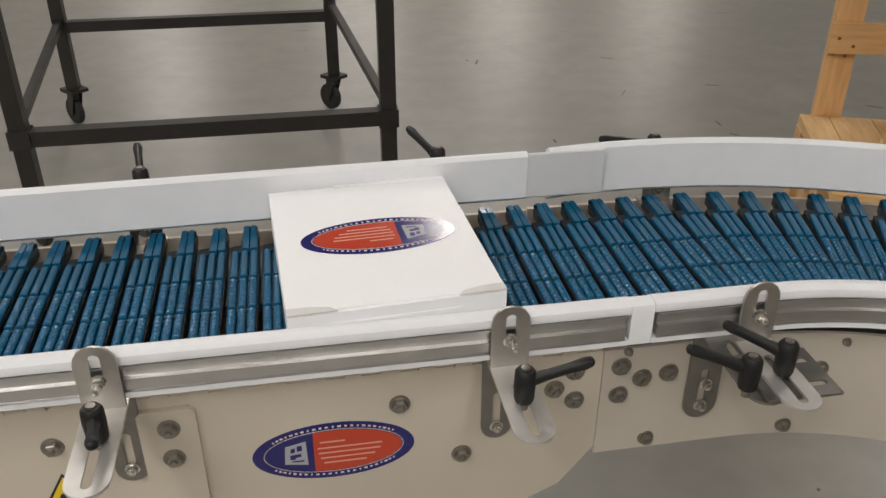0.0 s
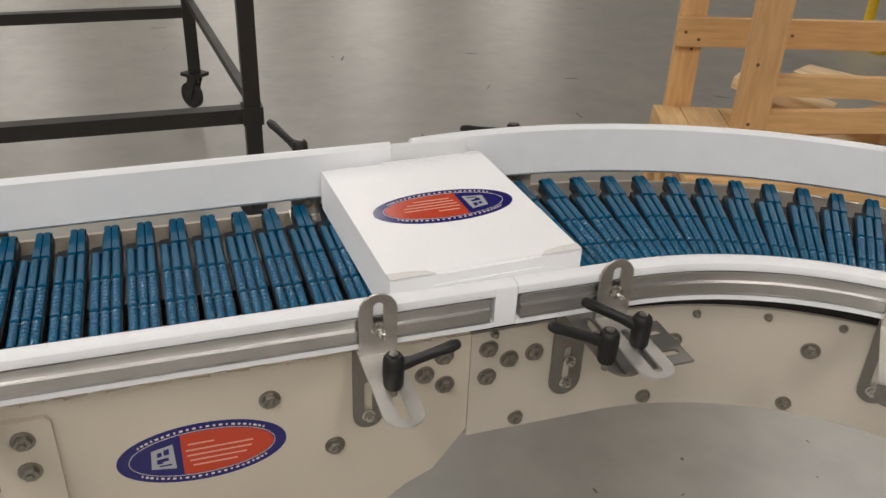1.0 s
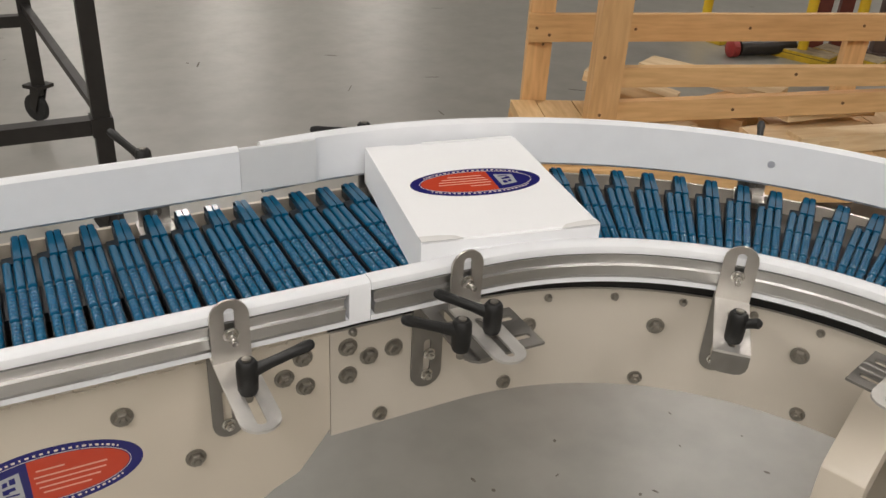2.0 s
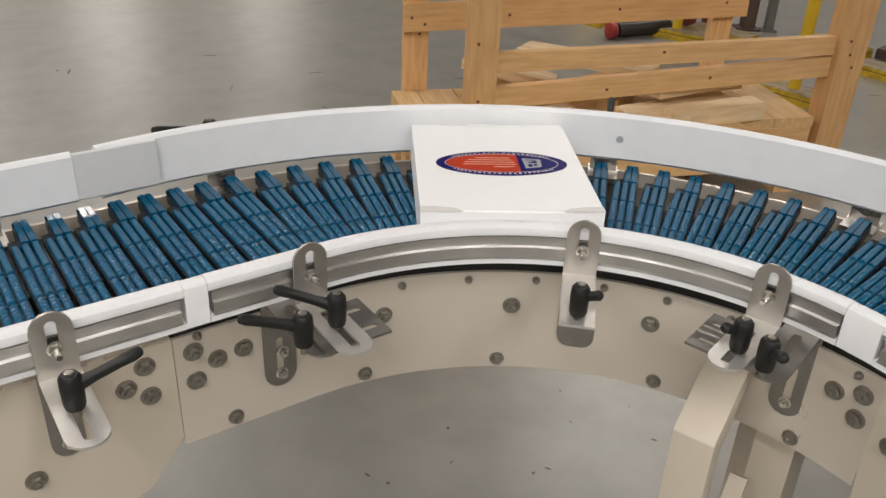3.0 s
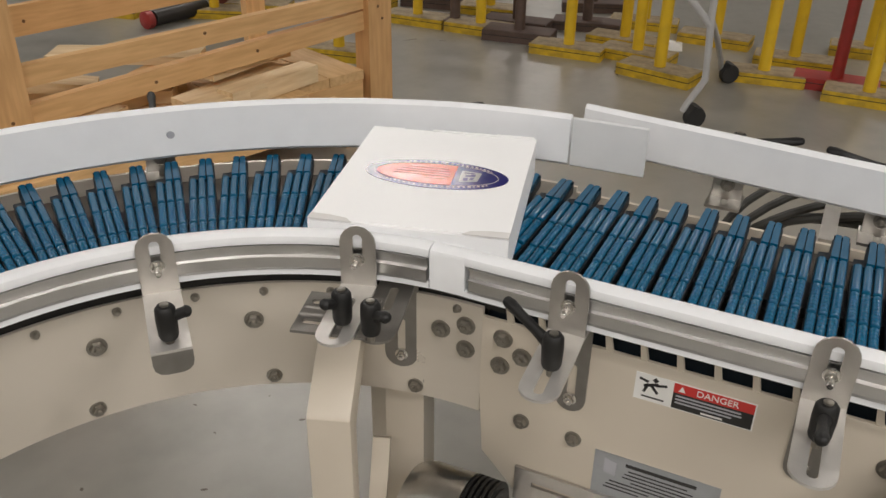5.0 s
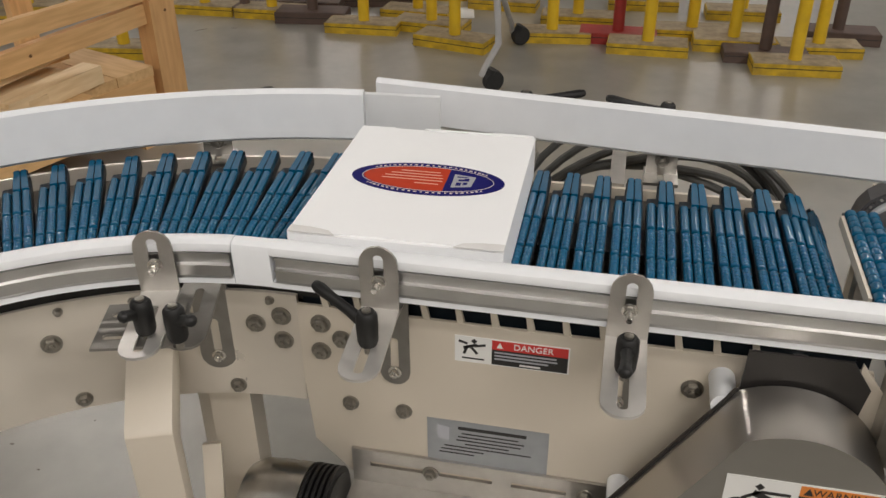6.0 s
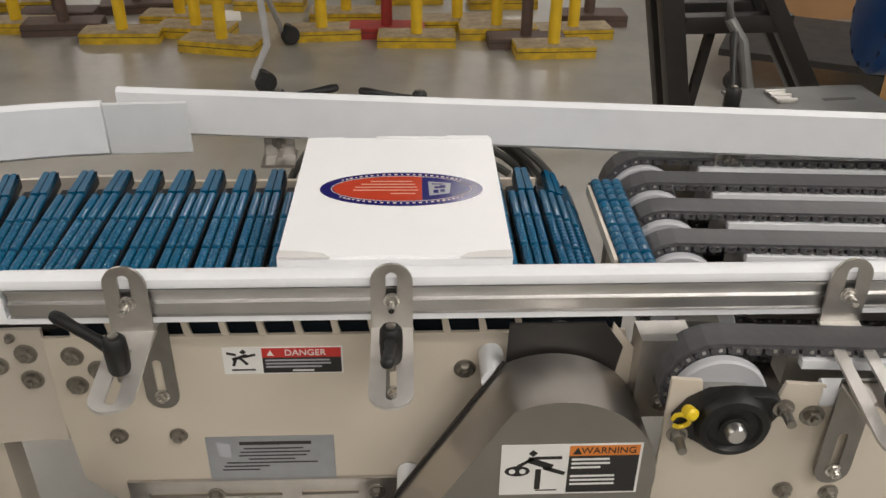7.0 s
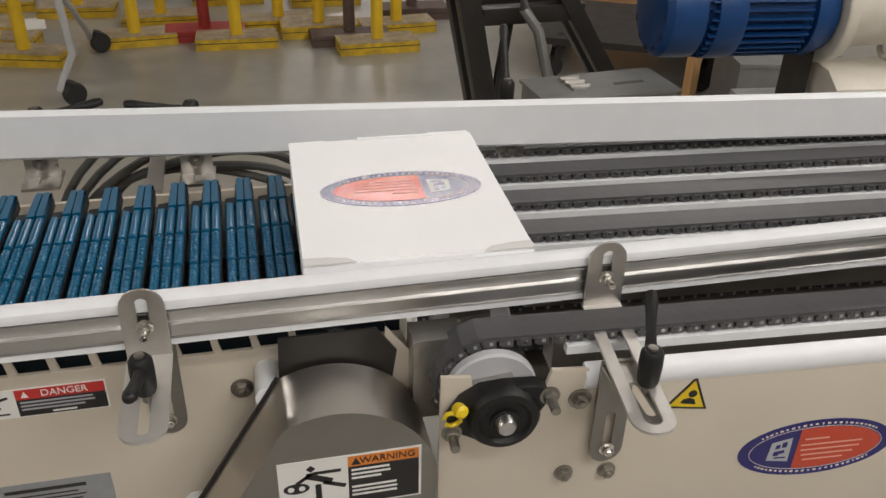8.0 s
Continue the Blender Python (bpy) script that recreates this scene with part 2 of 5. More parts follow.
def tube_along(points, radius, n=8, closed=False):
    """A round tube through points."""
    bm = bmesh.new()
    pts = [Vector(p) for p in points]
    rings = []
    k = len(pts)
    for i, p in enumerate(pts):
        d = (pts[(i + 1) % k] - pts[i - 1]) if closed else (pts[min(i + 1, k - 1)] - pts[max(i - 1, 0)])
        d.normalize()
        side = d.cross(Vector((0.13, 0.21, 1)))
        side.normalize()
        up = side.cross(d)
        rings.append([bm.verts.new(p + radius * (math.cos(2 * math.pi * j / n) * side + math.sin(2 * math.pi * j / n) * up)) for j in range(n)])
    pairs = list(zip(rings, rings[1:])) + ([(rings[-1], rings[0])] if closed else [])
    for a, b in pairs:
        for j in range(n):
            bm.faces.new((a[j], a[(j + 1) % n], b[(j + 1) % n], b[j]))
    if not closed:
        bm.faces.new(rings[0][::-1])
        bm.faces.new(rings[-1])
    return bm


def bar_between(a, b, w, h):
    """A square bar from a to b."""
    a, b = Vector(a), Vector(b)
    bm = bmesh.new()
    length = (b - a).length
    q = (b - a).to_track_quat("Z", "Y").to_matrix().to_4x4()
    add_box(bm, -w / 2, w / 2, -h / 2, h / 2, 0, length, Matrix.Translation(a) @ q)
    return bm


def words(name, text, size, mat, parent, m, depth=0.0004, label=""):
    cu = bpy.data.curves.new(name, "FONT")
    cu.body, cu.size, cu.extrude = text, size, depth
    cu.align_x, cu.align_y = "CENTER", "CENTER"
    tmp = bpy.data.objects.new(name, cu)
    scene.collection.objects.link(tmp)
    me = bpy.data.meshes.new_from_object(tmp.evaluated_get(bpy.context.evaluated_depsgraph_get()))
    bpy.data.objects.remove(tmp)
    bpy.data.curves.remove(cu)
    me.materials.clear()
    me.materials.append(mat)
    return part(name, me, mat, parent, label, m=m)


# ---- the lane: a straight, a quarter turn about the origin, a straight ----
ZB = 0.9045          # top of the rollers
R0 = 0.608           # pitch line of the roller chain
ARC = R0 * math.pi / 2
RS = 0.443           # camera-side face of the side plates


def lane(s, r, z=0.0):
    """Pose on the lane: x along the travel, y outwards, z up."""
    if s < 0:
        return pose(s, r, z)
    if s > ARC:
        return pose(r, -(s - ARC), z, 0, 0, -90)
    a = s / R0
    return pose(r * math.sin(a), r * math.cos(a), z, 0, 0, -math.degrees(a))


def at_deg(deg):
    return R0 * radians(deg)


def sweep(section, s0, s1, arc_steps=3.0):
    """A section of (r, z) pairs along the lane."""
    stops = [s0]
    k = int(90 / arc_steps)
    stops += [ARC * i / k for i in range(k + 1) if s0 + 1e-4 < ARC * i / k < s1 - 1e-4]
    stops.append(s1)
    bm = bmesh.new()
    rings = [[bm.verts.new(lane(s, r, z).translation) for r, z in section] for s in stops]
    n = len(section)
    for a, b in zip(rings, rings[1:]):
        for i in range(n):
            bm.faces.new((a[i], a[(i + 1) % n], b[(i + 1) % n], b[i]))
    bm.faces.new(rings[0])
    bm.faces.new(rings[-1][::-1])
    return bm


# ---- the hall ----
def hall():
    bm = box(-10, 24, -10, 24, -0.25, 0.0)
    solo("floor", bm, FLOOR, "polished grey concrete floor with faint stains", "floor", kind="structure")
    for name, b in (("wall_north", (-10, 24, 24, 24.25)), ("wall_south", (-10, 24, -10.25, -10)), ("wall_west", (-10.25, -10, -10, 24)), ("wall_east", (24, 24.25, -10, 24))):
        solo(name, box(*b, 0, 6.5), WALLPAINT, "plain pale painted hall wall", "wall", kind="structure")
    solo("ceiling", box(-10, 24, -10, 24, 6.5, 6.7), CEILING, "plain dim grey hall ceiling", "ceiling", kind="structure")
    for x, y in LAMP_SPOTS:
        lamp = thing("ceiling_light", "unseen long white tube ceiling light fitting", "ceiling light", pose(x, y, LAMP_Z), "hall ceiling lights")
        part("housing", prism([(-0.3, 0.0), (0.3, 0.0), (0.22, 0.09), (-0.22, 0.09)], -1.25, 1.25, pose(0, 0, 0, 90)), GREYPAINT, lamp)
        for dx in (-0.12, 0.12):
            part("tube", lathe([(0.019, -1.2), (0.019, 1.2)], 10, pose(dx, 0, -0.025, 90)), TUBE, lamp, "glowing white tube")
        part("rod", box(-0.012, 0.012, -0.012, 0.012, 0.09, 6.5 - LAMP_Z), DARKSTEEL, lamp)


# ---- fasteners ----
def bolt_mesh(r, flat=False, mat=None):
    bm = bmesh.new()
    add_lathe(bm, [(r * 1.25, 0), (r * 1.25, 0.0016), (r * 0.9, 0.002)], 18)
    if flat:
        add_lathe(bm, [(r, 0.0015), (r * 0.98, 0.004), (r * 0.7, 0.0065), (r * 0.3, 0.0072)], 16)
    else:
        add_lathe(bm, [(r * 0.92, 0.0015), (r * 0.92, 0.0065), (r * 0.8, 0.0078), (r * 0.45, 0.0078), (r * 0.4, 0.0105), (r * 0.2, 0.011)], 6)
    return mesh_of("bolt", bm, mat or BOLT)


BOLT_BIG = bolt_mesh(0.0092)
BOLT_HEX = bolt_mesh(0.0078)
BOLT_SMALL = bolt_mesh(0.0042, True)
BOLT_NUT = bolt_mesh(0.0062, False, BRIGHT)
FACE = pose(0, 0, 0, 90)      # turns z to -y: out of the plate, to the lane's inside


def bolt_on(parent, mesh, s, r, z, turn=0.0):
    return part("bolt", mesh, BOLT, parent, m=lane(s, r, z) @ FACE @ pose(0, 0, 0, 0, 0, turn))


# ---- labels ----
def ring_plate(a, b, w, n=64):
    """A flat oval line of width w."""
    bm = bmesh.new()
    rows = []
    for k, z in ((0, 0.0006), (w, 0.0006), (w, 0.00085), (0, 0.00085)):
        rows.append([bm.verts.new((x, y, z)) for x, y in ellipse(a + k, b + k, n)])
    for p, q in zip(rows, rows[1:] + rows[:1]):
        for i in range(n):
            bm.faces.new((p[i], p[(i + 1) % n], q[(i + 1) % n], q[i]))
    return bm


def oval_label(parent, m, half=0.0875, high=0.0385, flip=False):
    """An oval company label: blue rim, red field, grey emblem, unreadable writing as bars."""
    lab = part("label", prism(ellipse(half, high), 0, 0.0006), LABELBLUE, parent, "oval blue and red label with white print", m=m)
    cut = math.degrees(math.acos(-0.30))
    bm = bmesh.new()
    add_prism(bm, ellipse(half * 0.84, high * 0.73, 64, 0, 0, -cut, cut), 0.0006, 0.001)
    part("field", bm, LABELRED, lab, "red field")
    part("emblem", prism([(-0.054, -0.012), (-0.052, 0.012), (-0.030, 0.017), (-0.029, -0.016)], 0.0007, 0.0011), LABELGREY, lab, "grey emblem")
    for pts in ([(-0.047, 0.003), (-0.0465, 0.0085), (-0.042, 0.0095), (-0.042, 0.004)], [(-0.040, 0.0045), (-0.040, 0.0115), (-0.0345, 0.0125), (-0.0345, 0.005)], [(-0.048, -0.006), (-0.0475, -0.0005), (-0.036, 0.001), (-0.0355, -0.003), (-0.042, -0.004), (-0.042, -0.0065)], [(-0.046, -0.010), (-0.046, -0.0085), (-0.033, -0.0085), (-0.033, -0.0105)]):
        part("emblem_hollow", prism(pts, 0.0011, 0.0014), LABELBLUE, lab)
    part("inner_line", ring_plate(half * 0.855, high * 0.755, 0.0006), LABELPALE, lab, "thin pale inner line")
    for i, (x0, x1, y) in enumerate(((-0.015, 0.012, 0.013), (-0.018, 0.052, 0.005), (-0.017, 0.050, -0.002), (-0.015, 0.044, -0.009), (-0.012, 0.034, -0.016))):
        part("print_line", box(x0, x1, y - 0.0009, y + 0.0009, 0.001, 0.0013), LABELPRINT, lab)
    for sign in (1, -1):
        for i in range(23):
            a = radians(36 + 108 * i / 22) * sign
            x, y = half * 0.905 * math.cos(a), high * 0.86 * math.sin(a)
            tilt = math.degrees(math.atan2(high * math.cos(a), -half * math.sin(a)))
            wide = 0.0011 if i in (0, 22) else (0.0021, 0.0017, 0.0023, 0.0012)[i % 4]
            bm = bmesh.new()
            add_box(bm, -wide * 0.8, wide * 0.8, -0.0011, 0.0011, 0.0006, 0.0009)
            part("print_letter", bm, LABELPALE, lab, m=pose(x, y, 0, 0, 0, tilt))
    return lab


def sign_bars(parent, x0, x1, y_top, rows, step, mat, thick=0.0011, seed=1):
    rnd = random.Random(seed)
    for i in range(rows):
        y = y_top - i * step
        end = x1 - (x1 - x0) * rnd.uniform(0.02, 0.4 if i == rows - 1 else 0.15)
        part("print_line", box(x0, end, y - step * 0.24, y + step * 0.24, 0.0009, thick), mat, parent)


def danger_sign(parent, m):
    s = part("danger_sign", prism([(0, 0), (0.122, 0), (0.122, 0.034), (0, 0.034)], 0, 0.0006), SIGNWHITE, parent, "white, red and black danger sticker", m=m)
    part("panel", box(0.040, 0.1205, 0.0012, 0.021, 0.0006, 0.0009), SIGNBLACK, s, "black panel")
    part("banner", box(0.040, 0.1205, 0.021, 0.0328, 0.0006, 0.0009), SIGNRED, s, "red banner")
    words("lettering", "DANGER", 0.0105, SIGNWHITE, s, pose(0.084, 0.0268, 0.0010))
    part("triangle", prism([(0.045, 0.0235), (0.052, 0.0235), (0.0485, 0.0305)], 0.0009, 0.0012), SIGNWHITE, s)
    sign_bars(s, 0.043, 0.112, 0.0175, 3, 0.0042, LABELGREY, seed=4)
    part("print_line", box(0.07, 0.092, 0.0030, 0.0052, 0.0009, 0.0011), SIGNWHITE, s)
    for cx, cy, w, h, a in ((0.017, 0.0215, 0.016, 0.0035, 20), (0.012, 0.0165, 0.012, 0.003, 70), (0.021, 0.0165, 0.011, 0.003, -50), (0.0275, 0.0235, 0.012, 0.0028, 15), (0.009, 0.026, 0.010, 0.0028, -15), (0.021, 0.0285, 0.0048, 0.0048, 45), (0.02, 0.0055, 0.024, 0.0018, 0)):
        part("pictogram_bar", box(-w / 2, w / 2, -h / 2, h / 2, 0.0006, 0.0010), SIGNBLACK, s, m=pose(cx, cy, 0, 0, 0, a))
    return s


def warning_sign(parent, m):
    s = part("warning_sign", prism([(0, 0), (0.133, 0), (0.133, 0.064), (0, 0.064)], 0, 0.0006), SIGNWHITE, parent, "white, orange and black warning sticker", m=m)
    part("panel", box(0.064, 0.1305, 0.002, 0.0495, 0.0006, 0.0009), SIGNBLACK, s, "black panel")
    part("banner", box(0.064, 0.1305, 0.0495, 0.062, 0.0006, 0.0009), SIGNORANGE, s, "orange banner")
    words("lettering", "WARNING", 0.0108, SIGNBLACK, s, pose(0.101, 0.0557, 0.0010))
    part("triangle", prism([(0.067, 0.0515), (0.076, 0.0515), (0.0715, 0.0602)], 0.0009, 0.0012), SIGNBLACK, s)
    sign_bars(s, 0.067, 0.105, 0.045, 3, 0.0052, SIGNWHITE, seed=7)
    sign_bars(s, 0.067, 0.113, 0.0235, 3, 0.0052, SIGNWHITE, seed=9)
    for cx, cy, w, h, a in ((0.030, 0.0535, 0.006, 0.006, 45), (0.037, 0.0405, 0.026, 0.007, -24), (0.0445, 0.0475, 0.026, 0.0035, 0), (0.024, 0.0425, 0.018, 0.0035, 35), (0.036, 0.020, 0.0055, 0.026, 0), (0.051, 0.031, 0.022, 0.0045, -22), (0.045, 0.0055, 0.02, 0.0012, 0)):
        part("pictogram_bar", box(-w / 2, w / 2, -h / 2, h / 2, 0.0006, 0.0010), SIGNBLACK, s, m=pose(cx, cy, 0, 0, 0, a))
    part("pictogram_bar", prism(ellipse(0.012, 0.0065, 20, 0.016, 0.031), 0.0006, 0.0010), SIGNBLACK, s)
    part("pictogram_hole", prism(ellipse(0.003, 0.003, 14, 0.011, 0.031), 0.0010, 0.0013), SIGNWHITE, s)
    part("pictogram_hole", prism(ellipse(0.003, 0.003, 14, 0.021, 0.031), 0.0010, 0.0013), SIGNWHITE, s)
    return s


def hazard_triangle(parent, m):
    s = part("hazard_triangle", prism([(-0.023, 0), (0.023, 0), (0, 0.04)], 0, 0.0006), SIGNBLACK, parent, "yellow and black hazard triangle sticker", m=m)
    part("field", prism([(-0.0185, 0.0026), (0.0185, 0.0026), (0, 0.035)], 0.0006, 0.0009), SIGNYELLOW, s)
    part("symbol", prism([(-0.008, 0.007), (0.009, 0.006), (0.006, 0.012), (0.0, 0.014), (-0.006, 0.012)], 0.0009, 0.0012), SIGNBLACK, s)
    part("symbol", prism(ellipse(0.0045, 0.0045, 16, 0.002, 0.019), 0.0009, 0.0012), SIGNBLACK, s)
    return s


def nameplate(parent, m):
    s = part("nameplate", prism([(0, 0), (0.139, 0), (0.139, 0.07), (0, 0.07)], 0, 0.0008), PLATEGREY, parent, "grey metal nameplate with small print", m=m)
    part("emblem", prism([(0.012, 0.042), (0.026, 0.040), (0.026, 0.060), (0.012, 0.062)], 0.0008, 0.0011), LABELGREY, s)
    part("print_line", box(0.036, 0.114, 0.058, 0.0625, 0.0008, 0.0011), SIGNBLACK, s)
    for i, (x0, x1) in enumerate(((0.040, 0.105), (0.036, 0.112), (0.034, 0.108), (0.044, 0.095), (0.02, 0.12), (0.016, 0.066), (0.014, 0.055))):
        y = 0.0525 - i * 0.0052
        part("print_line", box(x0, x1, y - 0.0009, y + 0.0009, 0.0008, 0.0010), SIGNBLACK, s)
    return s


# poses on the plates, x to the right as seen, y up, z out
def on_first(x, z, r=RS):
    return Matrix.Translation((x, r, z)) @ FACE


def on_second(y, z, x=RS):
    return Matrix.Translation((x, y, z)) @ pose(0, 0, 0, 0, 0, -90) @ FACE


# ---- side frames of the roller conveyor ----
def side_plate(name, outline, parent, m, mat, thick=0.005):
    """An upright plate from an (along, z) outline; its face is at y = 0 of m, thickness outwards."""
    bm = prism(outline, -thick, 0, FACE)
    return part(name, bm, mat, parent, bevel=0.0008, m=m)


def infeed_conveyor():
    c = thing("infeed_conveyor", "cream steel frame of the straight infeed conveyor", "conveyor frame")
    side_plate("side_plate", [(-1.45, 0.60), (-0.296, 0.60), (-0.275, 0.640), (-0.238, 0.668), (-0.205, 0.684), (-0.1655, 0.737), (-0.1655, 0.872), (-1.45, 0.872)], c, Matrix.Translation((0, RS, 0)), CREAM)
    part("top_flange", box(-1.45, -0.167, RS + 0.0025, RS + 0.02, 0.866, 0.8755), CREAM, c)
    for i in range(31):
        x = -0.205 - i * 0.0388
        part("tooth", prism([(x - 0.0098, 0.8715), (x + 0.0098, 0.8715), (x + 0.0075, 0.8760), (x - 0.0075, 0.8760)], 0.0, 0.004, pose(0, RS + 0.0022, 0, 90)), CREAM, c)
    part("outer_plate", box(-1.45, -0.167, 0.770, 0.776, 0.62, 0.878), CREAM, c)
    part("bed", box(-1.45, -0.167, RS + 0.022, 0.768, 0.852, 0.858), SHADOWBED, c, "added bed plate, dark like the shade in the roller gaps")
    foot = part("leg_plate", prism([(-0.029, -0.28), (0.029, -0.28), (0.029, 0.024), (0.024, 0.029), (-0.024, 0.029), (-0.029, 0.024)], 0.0, 0.006), CREAM, c, bevel=0.001, m=on_first(-0.628, 0.83, RS - 0.0003))
    part("bolt", BOLT_BIG, BOLT, foot, m=pose(0.001, 0.006, 0.006))
    part("bolt", BOLT_BIG, BOLT, foot, m=pose(0.001, -0.033, 0.006))
    part("leg", box(-0.66, -0.60, RS + 0.03, RS + 0.09, 0.0, 0.60), CREAM, c, bevel=0.003)
    part("leg", box(-0.66, -0.60, 0.70, 0.76, 0.0, 0.62), CREAM, c, bevel=0.003)
    part("crossbar", box(-0.65, -0.61, RS + 0.09, 0.70, 0.55, 0.59), CREAM, c)
    for x, z in ((-0.39, 0.830), (-0.322, 0.750), (-0.743, 0.824), (-0.197, 0.849), (-0.219, 0.827), (-0.195, 0.809), (-0.95, 0.825), (-1.1, 0.75)):
        bolt_on(c, BOLT_BIG, x, RS, z)
    oval_label(c, on_first(-0.4625, 0.7765) @ pose(0, 0, 0, 0, 0, 0))
    hazard_triangle(c, on_first(-0.742, 0.748))
    part("tail_plate", box(-1.52, -1.4505, RS, RS + 0.005, 0.66, 0.872), CREAM, c)
    part("tail_plate", box(-1.52, -1.4505, 0.770, 0.776, 0.66, 0.878), CREAM, c)
    return c


def curve_conveyor():
    c = thing("curve_conveyor", "satin steel frame of the quarter-turn conveyor curve", "conveyor frame")
    e = ARC + 0.012
    part("side_plate", sweep([(RS, 0.7255), (RS, 0.871), (RS + 0.005, 0.871), (RS + 0.005, 0.7255)], -0.165, e, 2), SATIN, c)
    part("edge_strip", sweep([(RS + 0.0055, 0.868), (RS + 0.0055, 0.880), (RS + 0.016, 0.880), (RS + 0.016, 0.868)], -0.165, ARC + 0.055, 2), BLACK, c, "black wear strip")
    part("outer_plate", sweep([(0.770, 0.70), (0.770, 0.880), (0.776, 0.880), (0.776, 0.70)], -0.165, e, 2), SATIN, c)
    part("bed", sweep([(RS + 0.022, 0.852), (RS + 0.022, 0.858), (0.768, 0.858), (0.768, 0.852)], -0.165, e, 3), SHADOWBED, c, "added bed plate, dark like the shade in the roller gaps")
    for s, z in ((-0.144, 0.8485), (-0.118, 0.8295), (-0.087, 0.833), (-0.144, 0.8095)):
        bolt_on(c, BOLT_BIG, s, RS, z)
    for d, z in ((85.0, 0.829), (89.0, 0.842), (89.0, 0.8095), (33.4, 0.822), (56.1, 0.822), (12.0, 0.822)):
        bolt_on(c, BOLT_BIG, at_deg(d), RS, z)
    bolt_on(c, BOLT_HEX, -0.103, RS, 0.740)
    for d in (8.8, 31.7, 58.3, 81.0):
        bolt_on(c, BOLT_HEX, at_deg(d), RS, 0.739)
    for d in (15, 26, 37, 48, 58, 68, 79):
        bolt_on(c, BOLT_SMALL, at_deg(d), RS, 0.861)
    bolt_on(c, BOLT_SMALL, -0.138, RS, 0.868)
    bolt_on(c, BOLT_SMALL, ARC - 0.026, RS, 0.862)
    # support legs under the curve
    part("leg", box(-0.025, 0.025, -0.025, 0.03, 0.0, 0.74), CREAM, c, "cream support leg", bevel=0.003, m=lane(at_deg(78.2), 0.492))
    part("leg_cover", prism([(0.438, 0.822), (0.400, 0.801), (0.345, 0.762), (0.340, 0.755), (0.340, 0.20), (0.372, 0.20), (0.372, 0.725), (0.442, 0.785)], -0.025, 0.025, pose(0, 0, 0, 90, 0, 90)), CREAM, c, "cream bent leg plate", bevel=0.0012, m=lane(at_deg(69.7), 0.0))
    part("foot_strut", bar_between((0.415, 0.105, 0.66), (0.33, 0.075, 0.50), 0.022, 0.012), CREAM, c)
    part("leg", box(-0.025, 0.025, -0.025, 0.025, 0.0, 0.74), CREAM, c, "cream support leg", bevel=0.003, m=lane(at_deg(70.0), 0.735))
    part("crossbar", bar_between(lane(at_deg(78.2), 0.522, 0.22).translation, lane(at_deg(70.0), 0.710, 0.22).translation, 0.04, 0.04), CREAM, c)
    return c


